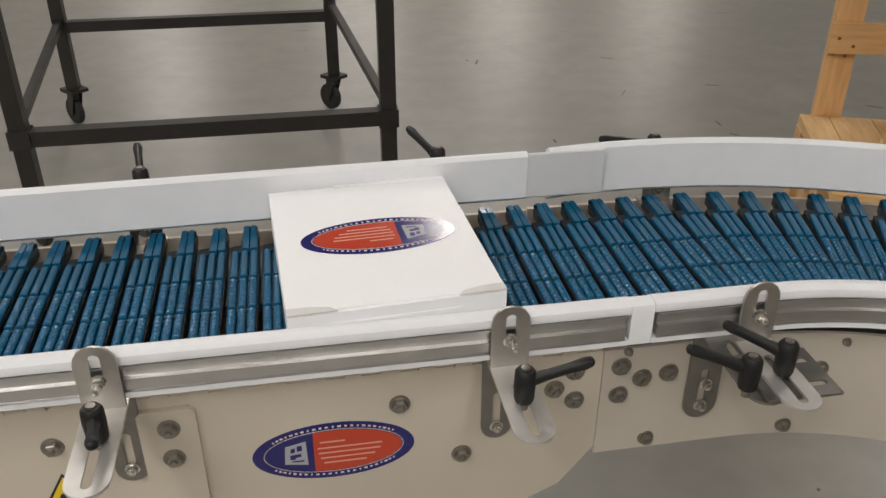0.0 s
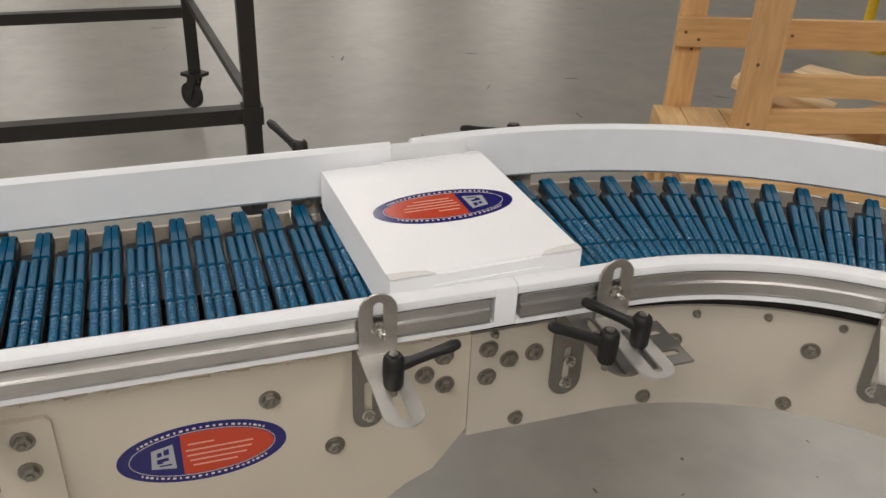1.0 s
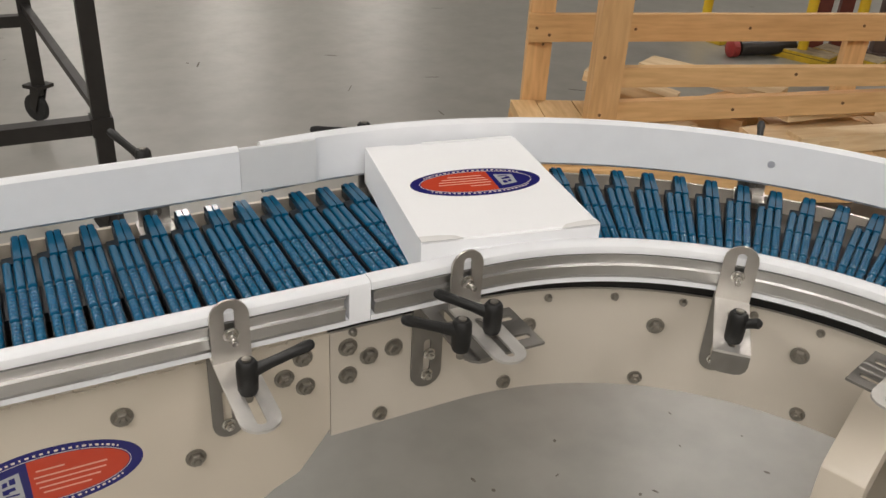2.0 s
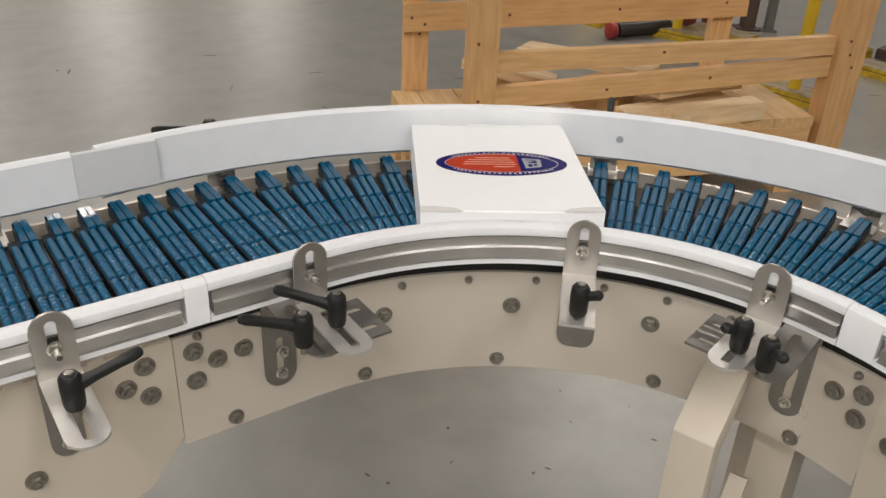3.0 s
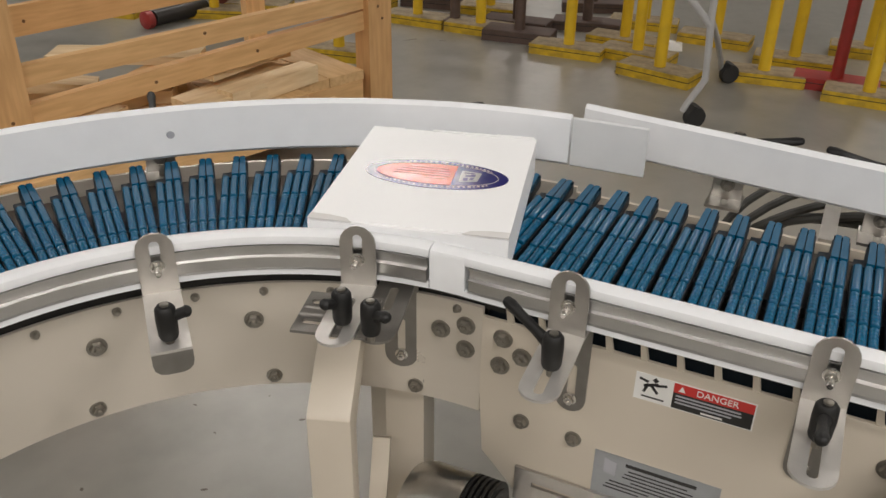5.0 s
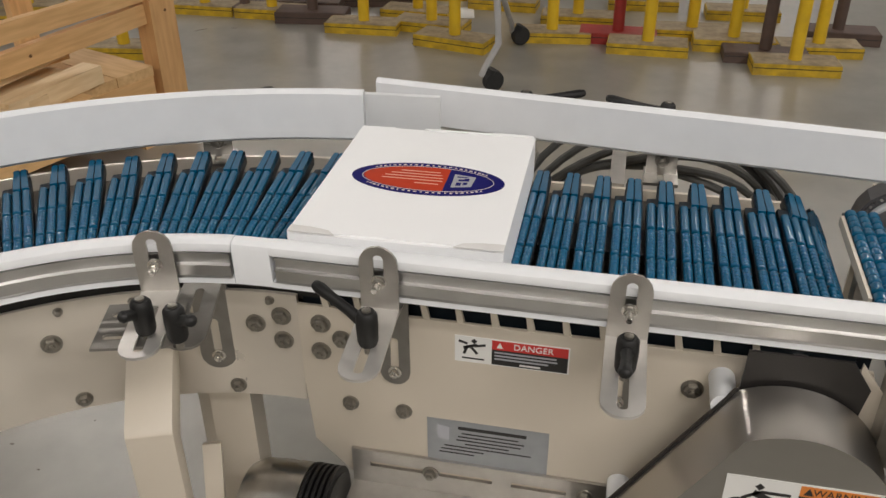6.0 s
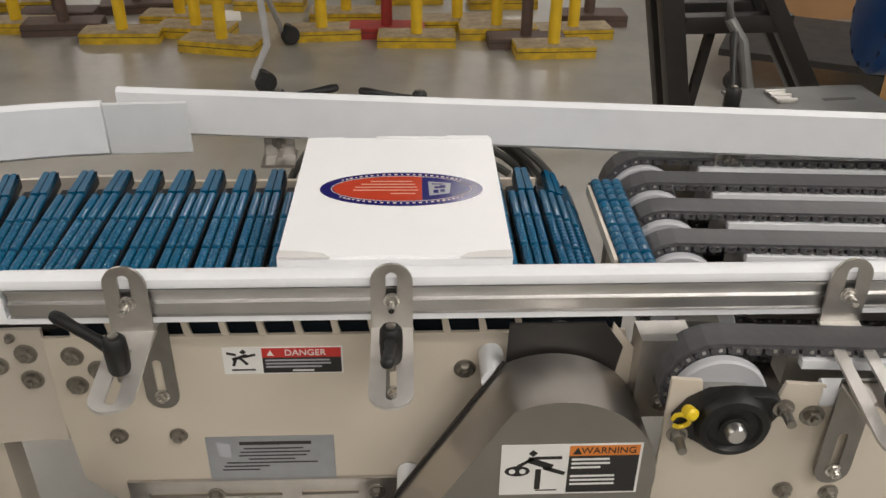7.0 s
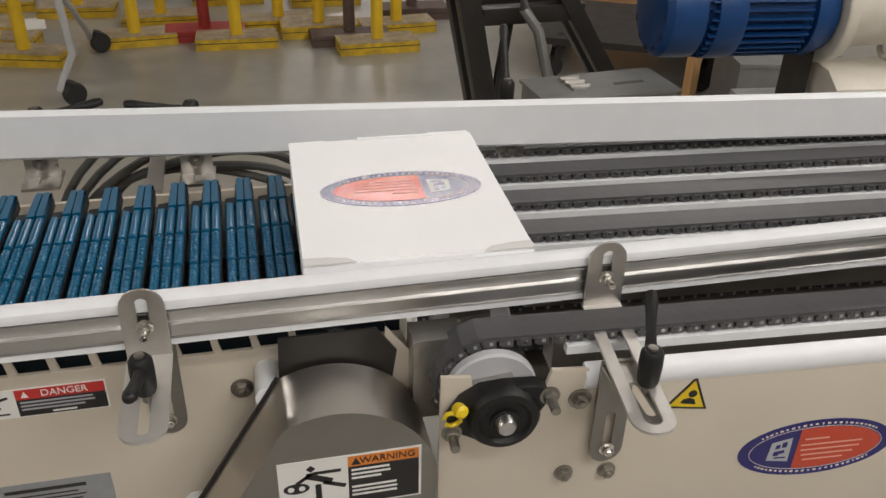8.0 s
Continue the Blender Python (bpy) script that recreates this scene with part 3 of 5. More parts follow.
def discharge_conveyor():
    c = thing("discharge_conveyor", "cream steel frame of the straight discharge conveyor", "conveyor frame")
    pl = [(0.012, 0.861), (0.012, 0.755), (0.018, 0.668), (0.060, 0.624), (0.12, 0.60), (0.62, 0.60), (0.62, 0.80), (0.60, 0.861)]
    side_plate("side_plate", pl, c, Matrix.Translation((RS - 0.001, 0, 0)) @ pose(0, 0, 0, 0, 0, -90), CREAM)
    for i in range(13):
        y = -0.045 - i * 0.0372
        part("tooth", prism([(y - 0.0042, 0.8605), (y + 0.0036, 0.8605), (y + 0.0068, 0.884), (y + 0.0010, 0.884)], 0, 0.004, pose(0, 0, 0, 90, 0, 90)), CREAM, c, m=Matrix.Translation((RS, 0, 0)))
    # Black strip set behind the teeth to stand for shade in the slots.
    part("slot_shadow_strip", box(RS + 0.016, RS + 0.021, -0.60, -0.013, 0.845, 0.886), SLATBASE, c, "black strip standing for the shade inside the slots")
    part("outer_plate", box(0.770, 0.776, -0.55, -0.013, 0.62, 0.872), CREAM, c)
    part("bed", box(RS + 0.022, 0.768, -0.53, -0.013, 0.852, 0.858), SHADOWBED, c, "added bed plate, dark like the shade in the roller gaps")
    for y, z in ((-0.038, 0.839), (-0.036, 0.8015), (-0.0615, 0.821), (-0.436, 0.815)):
        part("bolt", BOLT_BIG, BOLT, c, m=on_second(y, z, RS - 0.001))
    for y, z in ((-0.066, 0.7315), (-0.129, 0.730)):
        part("bolt", BOLT_HEX, BOLT, c, m=on_second(y, z, RS - 0.001))
    danger_sign(c, on_second(-0.188, 0.8125, RS - 0.001))
    nameplate(c, on_second(-0.156, 0.656, RS - 0.001))
    # slotted motor mount under the plate
    bm = bmesh.new()
    add_box(bm, 0.437, 0.441, -0.42, -0.064, 0.614, 0.6405)
    add_box(bm, 0.437, 0.441, -0.42, -0.064, 0.6475, 0.6645)
    for y0, y1 in ((-0.086, -0.064), (-0.170, -0.151), (-0.2556, -0.233), (-0.42, -0.319)):
        add_box(bm, 0.437, 0.441, y0, y1, 0.6405, 0.6475)
    mount = part("motor_mount", bm, BRACKET, c, "slotted steel motor mount angle")
    part("shelf", box(0.30, 0.4368, -0.42, -0.064, 0.610, 0.614), BRACKET, mount, bevel=0.0008)
    for y in (-0.160, -0.340):
        part("bolt", BOLT_HEX, BOLT, mount, m=on_second(y, 0.644, 0.437))
    drive = part("motor_body", lathe([(0.030, 0), (0.050, 0.008), (0.058, 0.025), (0.060, 0.080)], 28, pose(0.38, 0.055, 0.606, 90)), STEEL, c, "bright steel drive motor end bell")
    for k in range(5):
        part("cooling_rib", lathe([(0.052, 0), (0.0605, 0.0008), (0.0605, 0.0045), (0.052, 0.0052)], 28, pose(0.38, -0.0265 - 0.0068 * k, 0.606, 90)), BLACK, drive, "black cooling rib")
    part("core", lathe([(0.053, 0.080), (0.053, 0.116)], 24, pose(0.38, 0.055, 0.606, 90)), BLACK, drive)
    part("leg", box(0.48, 0.54, -0.30, -0.24, 0.0, 0.60), CREAM, c, bevel=0.003)
    part("leg", box(0.70, 0.76, -0.30, -0.24, 0.0, 0.62), CREAM, c, bevel=0.003)
    for y, z in ((-0.462, 0.835), (-0.376, 0.670)):
        part("spacer", lathe([(0.013, 0), (0.013, 0.044)], 18, pose(RS - 0.002, y, z, 0, -90, 0)), WHITE, c, "white plastic spacer")
    part("sprocket_shaft", lathe([(0.018, -0.40), (0.018, 0.02)], 16, pose(0.42, -0.535, ZB - 0.06, 0, -90, 0)), STEEL, c)
    return c


def drive_cover():
    """Rounded sheet-steel chain guard over the drive: a drum on top running down to the motor."""
    c = thing("drive_guard", "rounded brushed steel chain guard of the conveyor drive", "chain guard")
    cy, cz, R = -0.517, 0.773, 0.0955
    # outline seen from the lane's inside: u to the right (towards -y), v up
    pts = []
    for i in range(29):
        a = radians(-12 + (118 - -12) * i / 28)
        pts.append((R * math.cos(a), R * math.sin(a)))
    pts += [(-0.222, -0.208), (-0.18, -0.30), (0.07, -0.30)]
    bm = prism(pts, 0, 0.072)
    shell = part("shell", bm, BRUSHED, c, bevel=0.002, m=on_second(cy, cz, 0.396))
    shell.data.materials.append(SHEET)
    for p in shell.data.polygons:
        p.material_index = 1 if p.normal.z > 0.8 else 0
    # Dark bar drawn in for the shadow line along the guard's back edge.
    part("edge_strip", bar_between((0.3965, cy + 0.0460, cz + 0.0850), (0.3965, cy + 0.224, cz - 0.206), 0.003, 0.004), DARKSTEEL, c)
    part("back_plate", prism([(-0.045, 0.03), (0.06, 0.03), (0.070, 0.098), (0.050, 0.127), (-0.042, 0.127), (-0.045, 0.06)], 0, 0.003), DARKSTEEL, c, "dark steel back plate", m=on_second(cy, cz, 0.404))
    part("side_tab", prism([(0.056, 0.06), (0.085, 0.04), (0.088, 0.085), (0.060, 0.122)], 0, 0.003), CREAM, c, m=on_second(cy, cz, 0.411))
    warning_sign(c, on_second(-0.463, 0.7545, 0.3238))
    arm = part("tension_bracket", box(-0.005, 0.028, -0.02, 0.03, -0.05, 0.045), STEEL, c, bevel=0.002, m=Matrix.Translation((0.39, -0.63, 0.845)))
    part("bolt", BOLT_HEX, BOLT, arm, m=pose(-0.005, 0.005, 0.0, 0, -90, 0))
    part("bolt", BOLT_HEX, BOLT, arm, m=pose(-0.005, 0.003, -0.03, 0, -90, 0))
    return c


# ---- the near guide rail ----
ALU_SEC = [(0.4015, 0.9430), (0.4015, 0.9412), (0.4062, 0.9405), (0.4062, 0.9298), (0.4010, 0.9292), (0.4010, 0.9270), (0.4035, 0.9258), (0.4040, 0.9152), (0.4015, 0.9140), (0.419, 0.9140), (0.419, 0.9430)]
CAP_SEC = [(0.4035, 0.9440), (0.4025, 0.9480), (0.4040, 0.9530), (0.4080, 0.9555), (0.4200, 0.9555), (0.4238, 0.9530), (0.4248, 0.9480), (0.4248, 0.9060), (0.4205, 0.9060), (0.4205, 0.9440)]
LIP_SEC = [(0.4030, 0.9065), (0.4030, 0.9130), (0.4195, 0.9130), (0.4195, 0.9065)]


SPLICE_SEC = [(0.4042, 0.906), (0.4032, 0.9480), (0.4050, 0.9525), (0.4088, 0.9548), (0.4200, 0.9548), (0.4233, 0.9525), (0.4243, 0.9480), (0.4243, 0.906)]


def near_rail(s0, s1, label):
    r = thing("guide_rail", label, "guide rail", group="near guide rails")
    part("wear_strip", sweep(CAP_SEC, s0, s1), WHITE, r, "white plastic wear strip")
    part("profile", sweep(ALU_SEC, s0 + 0.004, s1 - 0.004), ALU, r, "grooved aluminium profile")
    part("lip", sweep(LIP_SEC, s0, s1), WHITE, r)
    return r


def near_rails():
    near_rail(-1.45, -0.158, "white plastic guide rail on straight aluminium profile")
    near_rail(-0.133, at_deg(85.0), "curved white plastic guide rail on aluminium profile")
    near_rail(ARC + 0.006, ARC + 1.9, "long white plastic guide rail on aluminium profile")
    solo("rail_splice", sweep(SPLICE_SEC, -0.1575, -0.1335), WHITE, "white plastic splice block joining two guide rails", "rail splice", bevel=0.001, group="rail splices")
    solo("rail_splice", sweep(SPLICE_SEC, at_deg(85.1), ARC + 0.0055), WHITE, "white plastic splice block joining two guide rails", "rail splice", bevel=0.001, group="rail splices")


# ---- clamp levers and rail brackets ----
def lever(parent, m, reach=0.062, rise=20):
    hub = part("lever", lathe([(0.0085, 0), (0.0098, 0.004), (0.0105, 0.022), (0.0100, 0.033), (0.0075, 0.0365), (0.0045, 0.0368)], 18), BLACK, parent, "black clamp lever", m=m)
    bm = bmesh.new()
    secs = [(0.0, 0.0065, 0.0075), (reach * 0.3, 0.0048, 0.0058), (reach * 0.66, 0.0050, 0.0055), (reach * 0.9, 0.0064, 0.0060), (reach, 0.0050, 0.0046), (reach + 0.0016, 0.0030, 0.0028), (reach + 0.0022, 0.0008, 0.0008)]
    rings = []
    for x, a, b in secs:
        rings.append([bm.verts.new((x, a * math.cos(t * math.pi / 5), b * math.sin(t * math.pi / 5))) for t in range(10)])
    for p, q in zip(rings, rings[1:]):
        for i in range(10):
            bm.faces.new((p[i], p[(i + 1) % 10], q[(i + 1) % 10], q[i]))
    bm.faces.new(rings[0][::-1])
    bm.faces.new(rings[-1])
    part("arm", bm, BLACK, hub, m=pose(0.003, 0, 0.023, 0, -rise, 0))
    part("screw", lathe([(0.0044, 0.0366), (0.0044, 0.0385), (0.002, 0.039)], 10), BOLT, hub, "bright screw head")
    part("stud", lathe([(0.0042, -0.010), (0.0042, 0.001)], 10), BOLT, hub)
    return hub


def end_tab():
    """The bent-down end of a bracket's foot, round at its lower corners."""
    half, low, r = 0.0195, -0.025, 0.012
    pts = [(-half, 0.0025), (-half, low + r)]
    pts += [(-half + r - r * math.cos(radians(a)), low + r - r * math.sin(radians(a))) for a in (30, 60, 90)]
    pts += [(half - r + r * math.sin(radians(a)), low + r - r * math.cos(radians(a))) for a in (0, 30, 60)]
    return prism(pts + [(half, low + r), (half, 0.0025)], 0, 0.003)


def bracket(s, levers, foot_len=0.116, lower=True, lower_ds=0.0, link=None, skew=0.0, wide_slot=False, face=RS, end_plate=False):
    """A slotted angle that holds the rail, clamped by a lever to a slotted angle on the side plate.
    levers: (along, radius, turn) in the bracket's own axes."""
    b = thing("rail_bracket", "slotted stainless angle bracket with black clamp lever" + ("s" if len(levers) > 1 else ""), "rail bracket", lane(s, 0.0), "rail brackets")
    front = 0.3995
    part("upright", slotted_plate(0.039, 0.9, 0.972, 0.926, 0.963, 0.0105, 0.003), BRACKET, b, bevel=0.0005, m=pose(0, front, 0, 90))
    nut = part("bolt", BOLT_NUT, BRIGHT, b, "bright hexagon nut on a stud", m=pose(0.0, front - 0.003, 0.933, 90))
    part("stud", lathe([(0.0036, 0.006), (0.0036, 0.017), (0.0028, 0.0185)], 10), BRIGHT, nut)
    slot_w = 0.016 if wide_slot else 0.0095
    part("foot", slotted_plate(0.039, 0, foot_len, 0.014 if wide_slot else 0.030, foot_len - 0.010, slot_w, 0.003, False, not end_plate), FOOTSTEEL, b, bevel=0.0005, m=pose(0, front, 0.8985, 0, 0, 180 + skew))
    if lower:
        wide, drop = (0.040, 0.131) if link else (0.034, 0.126)
        low = part("lower_angle", slotted_plate(wide, -drop, 0, -drop + (0.022 if link else 0.010), -0.062, 0.0095, 0.003, True, False), LINKSTEEL, b, bevel=0.0005, m=pose(lower_ds, face - 0.0005, 0.8955, 90))
        part("flange", slotted_plate(wide, 0, 0.085 if not link else 0.134, 0.03, 0.075, 0.0095, 0.003, False, True), LINKSTEEL if link else BRACKET, low, bevel=0.0005, m=pose(0, -0.003, 0.0005, 90, 0, 0))
        part("bolt", BOLT_NUT, BRIGHT, low, m=pose(0, -0.108 if not link else -0.112, 0.003))
        if s < 0 and link:
            part("bolt", BOLT_NUT, BRIGHT, low, m=pose(0.0025, -0.082, 0.003))
    if end_plate:
        part("end_plate", end_tab(), LINKSTEEL, b, bevel=0.0005, m=pose(0, front - foot_len + 0.0035, 0.8985, 90))
    if link:
        side = link
        bm = bmesh.new()
        for dx in (-0.0185, 0.0185):
            half = slotted_plate(0.037, -0.030, 0.048, 0.012, 0.041, 0.009, 0.003, False, False)
            bmesh.ops.translate(half, verts=half.verts, vec=(dx, 0, 0))
            me = bpy.data.meshes.new("half")
            half.to_mesh(me)
            half.free()
            bm.from_mesh(me)
        bmesh.ops.remove_doubles(bm, verts=bm.verts, dist=0.0002)
        part("link_plate", bm, LINKSTEEL, b, "dull grey link plate with two slots", m=pose(0, 0.343, 0.8948, 0, 0, -90 * side))
    for x, r, turn, *reach in levers:
        lever(b, pose(x, r, 0.904, 0, 0, turn), *reach)
    return b


def brackets():
    bracket(-0.671, [(0.002, 0.352, -78)])
    bracket(-0.284, [(0.0, 0.340, -8)])
    bracket(-0.022, [(0.0, 0.338, 152), (-0.046, 0.322, 168)], lower_ds=-0.022, link=1)
    bracket(at_deg(43.5), [(0.0, 0.306, -14, 0.021)], foot_len=0.113, end_plate=True)
    bracket(at_deg(74.0), [(0.003, 0.322, -125, 0.022), (0.036, 0.308, -40, 0.026)], lower_ds=0.037, link=-1)
    bracket(ARC + 0.121, [(0.006, 0.335, 158)], skew=4)
    bracket(ARC + 0.3625, [(0.0, 0.344, -92)])
    bracket(ARC + 0.793, [(-0.008, 0.272, 68, 0.072)], foot_len=0.188, wide_slot=True, face=0.3185, lower_ds=-0.014, skew=-7)


# ---- the far guide rail ----
def far_bracket(m, lever_turn, top=0.945, rise=20, reach=0.078):
    """A slotted angle behind the far rail: foot on the outer plate, upright, and a clamp plate with a lever."""
    b = thing("rail_bracket", "slotted stainless angle bracket behind the far rail", "rail bracket", m, "far rail brackets")
    part("upright", slotted_plate(0.04, 0.882, top, 0.893, top - 0.012, 0.01, 0.003, False, False), BRACKET, b, bevel=0.0005, m=pose(0, -0.018, 0, 90))
    part("clamp_plate", slotted_plate(0.04, 0, 0.058, 0.018, 0.048, 0.0095, 0.003, False, True), BRACKET, b, bevel=0.0005, m=pose(0, -0.021, top))
    part("foot", slotted_plate(0.045, -0.034, 0.016, -0.024, 0.008, 0.009, 0.004, False, False), STEEL, b, "bright steel foot", bevel=0.0006, m=pose(0, -0.018, 0.8803))
    part("bolt", BOLT_HEX, BOLT, b, m=pose(0.0, -0.022, 0.905, 90))
    lever(b, pose(0, 0.010, top + 0.010, 0, 0, lever_turn), reach, rise)
    return b


def strip_along(points, z0, z1, thick):
    """An upright strip through plan points; thickness to the left of the way."""
    bm = bmesh.new()
    rings = []
    n = len(points)
    e = min(0.0055, thick * 0.35)
    for i, p in enumerate(points):
        a, b = Vector(points[max(i - 1, 0)]), Vector(points[min(i + 1, n - 1)])
        d = (b - a).normalized()
        o = Vector((-d.y, d.x))
        p = Vector(p)
        sec = [(0, z0 + e), (e, z0), (thick - e, z0), (thick, z0 + e), (thick, z1 - e), (thick - e, z1), (e, z1), (0, z1 - e)]
        rings.append([bm.verts.new((*(p + o * k), z)) for k, z in sec])
    for a, b in zip(rings, rings[1:]):
        for i in range(8):
            bm.faces.new((a[i], a[(i + 1) % 8], b[(i + 1) % 8], b[i]))
    bm.faces.new(rings[0])
    bm.faces.new(rings[-1][::-1])
    return bm


def far_rails():
    first = [(-1.45, 0.716), (-1.0, 0.720), (-0.5, 0.727), (-0.18, 0.731)]
    curve = [(-0.037 + 0.808 * math.sin(radians(a)), -0.066 + 0.808 * math.cos(radians(a))) for a in range(-8, 86, 3)]
    last = [(0.829, 0.004), (0.79, -0.36), (0.755, -0.70), (0.72, -1.03), (0.63, -1.9)]
    solo("far_guide_rail", strip_along(first, 0.914, 0.982, 0.014), WHITE, "straight white plastic guide rail strip", "guide rail", group="far guide rails")
    bend = solo("far_guide_rail", strip_along(curve, 0.910, 0.983, 0.014), WHITE, "curved white plastic guide rail strip", "guide rail", group="far guide rails")
    solo("far_guide_rail", strip_along(last, 0.915, 0.979, 0.014), WHITE, "long white plastic guide rail strip", "guide rail", group="far guide rails")
    # Thin grey disc, a faint round mark on the rail's inner face.
    part("screw_plug", lathe([(0.0055, 0), (0.0052, 0.0006), (0.003, 0.0008)], 14), LABELGREY, bend, "faint grey round mark", m=pose(-0.037 + 0.8077 * math.sin(radians(45.5)), -0.066 + 0.8077 * math.cos(radians(45.5)), 0.945, 90, 0, -45.5))
    solo("overlap_strip", strip_along([(-0.1795, 0.7315), (-0.076, 0.7305)], 0.917, 0.981, 0.005), STRIP, "short translucent white overlap strip between far rails", "rail strip", group="overlap strips")
    solo("overlap_strip", strip_along([(0.7695, 0.002), (0.772, -0.04), (0.775, -0.100)], 0.911, 0.981, 0.005), STRIP, "short translucent white overlap strip between far rails", "rail strip", group="overlap strips")
    for s, r, turn, top in ((-0.675, 0.768, 99, 0.931), (-0.292, 0.768, 111, 0.932), (0.014, 0.778, 182, 0.925), (at_deg(45.7), 0.778, 90, 0.914), (at_deg(74.0), 0.792, 4, 0.918), (ARC + 0.205, 0.844, 8, 0.920), (ARC + 0.396, 0.823, 178, 0.926)):
        far_bracket(lane(s, r), turn, top, 10)
    far_bracket(lane(ARC + 0.806, 0.782), 84, 0.945, 58, 0.085)


# ---- the roller chain ----
SPR = 0.060
S_TAIL, S_END = -1.40, ARC + 0.535
RUN = S_END - S_TAIL
LOOP = 2 * RUN + 2 * math.pi * SPR
N_SLATS = round(LOOP / 0.0388)
PITCH = LOOP / N_SLATS
SPEED = 0.2392
PHASE = -0.55 - S_TAIL


def chain_pose(u):
    """Pose of a slat at u metres along the closed loop, from the tail sprocket's top."""
    u = u % LOOP
    if u <= RUN:
        return lane(S_TAIL + u, R0, ZB)
    u -= RUN
    half = math.pi * SPR
    if u <= half:
        a = u / SPR
        return lane(S_END, R0, ZB - SPR) @ pose(0, 0, 0, 0, math.degrees(a), 0) @ pose(0, 0, SPR)
    u -= half
    if u <= RUN:
        return lane(S_END - u, R0, ZB - 2 * SPR) @ pose(0, 0, 0, 0, 180, 0)
    a = (u - RUN) / SPR
    return lane(S_TAIL, R0, ZB - SPR) @ pose(0, 0, 0, 0, 180 + math.degrees(a), 0) @ pose(0, 0, SPR)


def roller_mesh(name, length, rad, ribs):
    """One roller along y, its crest at z = 0, turned into barrel-shaped ribs."""
    e = 0.0009
    prof = [(rad * 0.55, 0.0), (rad * 0.85, 0.0004), (rad, e * 1.3)]
    for i in range(1, ribs):
        z = length * i / ribs
        prof += [(rad, z - 0.0024), (rad * 0.94, z - 0.0010), (rad * 0.80, z - 0.0002), (rad * 0.80, z + 0.0002), (rad * 0.94, z + 0.0010), (rad, z + 0.0024)]
    prof += [(rad, length - e * 1.3), (rad * 0.85, length - 0.0004), (rad * 0.55, length)]
    return mesh_of(name, lathe(prof, 12, Matrix.Diagonal((1.15, 1, 1, 1)) @ pose(0, 0, -rad, -90)), BLUE)


def slats():
    chain = thing("roller_chain", "blue plastic roller-top chain of hinged slats", "roller chain")
    tip = bmesh.new()
    add_prism(tip, [(-0.0043, 0.0), (0.0043, 0.0), (0.0036, 0.0560), (0.0024, 0.0590), (-0.0024, 0.0590), (-0.0036, 0.0560)], -0.0085, 0.0)
    tip_mesh = mesh_of("roller", tip, BLUE, 0.0024)
    row_mesh = [roller_mesh("roller", 0.0595, r, n) for r, n in ((0.0043, 1), (0.0043, 8), (0.0042, 8))]
    base = bmesh.new()
    add_prism(base, [(-0.0160, -0.152), (0.0160, -0.152), (0.0175, 0.075), (0.0165, 0.128), (0.0140, 0.1325), (-0.0020, 0.1325), (-0.0042, 0.128), (-0.0055, 0.092), (-0.0165, 0.090), (-0.0175, 0.075)], -0.018, -0.0072)
    add_box(base, -0.006, 0.028, -0.03, 0.03, -0.030, -0.018)
    for y in (0.0702, 0.0052, -0.0603, -0.1258):
        add_box(base, -0.0150, 0.0150, y - 0.0012, y + 0.0012, -0.0073, -0.0048)
    add_box(base, -0.0030, 0.0148, 0.1302, 0.1330, -0.0073, -0.0025)
    base_mesh = mesh_of("slat", base, SLATBASE)
    made = []
    for i in range(N_SLATS):
        slat = part("slat", base_mesh, SLATBASE, chain, m=chain_pose(PHASE + i * PITCH))
        for x, turn in ((0.0010, -0.8), (0.0112, 1.2)):
            part("roller", tip_mesh, BLUE, slat, m=pose(x, 0.0715, 0, 0, 0, turn))
        for row, gap in enumerate((0.0114, 0.0112, 0.0108)):
            for k in (-1, 0, 1):
                part("roller", row_mesh[row], BLUE, slat, m=pose(k * gap, 0.0080 - row * 0.0655, 0))
        made.append((slat, PHASE + i * PITCH))
    return made


# ---- the carton ----
def carton():
    c = thing("carton", "flat white cardboard box with an oval blue and red label", "box", pose(-0.3964, 0.5859, ZB))
    a, b, h = 0.1114, 0.1439, 0.0520
    part("body", box(-a, a, -b + 0.004, b, 0.0, h), CARTON, c, bevel=0.0022)
    part("lid", prism([(-a, -b + 0.008), (a, -b + 0.008), (a, b - 0.002), (a - 0.046, b - 0.002), (a - 0.050, b - 0.006), (-a + 0.046, b - 0.006), (-a + 0.042, b - 0.001), (-a, b - 0.003)], h - 0.0008, h + 0.0016), CARTON, c, bevel=0.0005)
    part("tuck_flap", prism([(-0.030, b - 0.004), (a - 0.001, b - 0.004), (a - 0.004, b + 0.0035), (0.058, b + 0.0035), (0.056, b + 0.001), (-0.028, b + 0.001)], h - 0.012, h + 0.0022), CARTON, c, bevel=0.0005)
    for sx in (-1, 1):
        bm = bmesh.new()
        pts = [(sx * a, -b + 0.004), (sx * (a - 0.050), -b + 0.004), (sx * (a - 0.042), -b + 0.012), (sx * (a - 0.022), -b + 0.016), (sx * a, -b + 0.017)]
        add_prism(bm, pts if sx < 0 else pts[::-1], h + 0.0012, h + 0.0026)
        part("corner_flap", bm, CARD_EDGE, c, bevel=0.0004)
    part("front_flap", box(-a + 0.048, a - 0.048, -b + 0.0032, -b + 0.005, 0.004, h - 0.012), CARTON, c, bevel=0.0006)
    oval_label(c, pose(0.0038, 0.0035, h + 0.0017, 0, 0, 180), 0.0883, 0.0395)
    return c


# ---- the chain-top transfer conveyor ----
T_ROOT = pose(0.330, -0.667, 0, 0, 0, -3.5)
TR, TZ = 0.0525, ZB - 0.0525
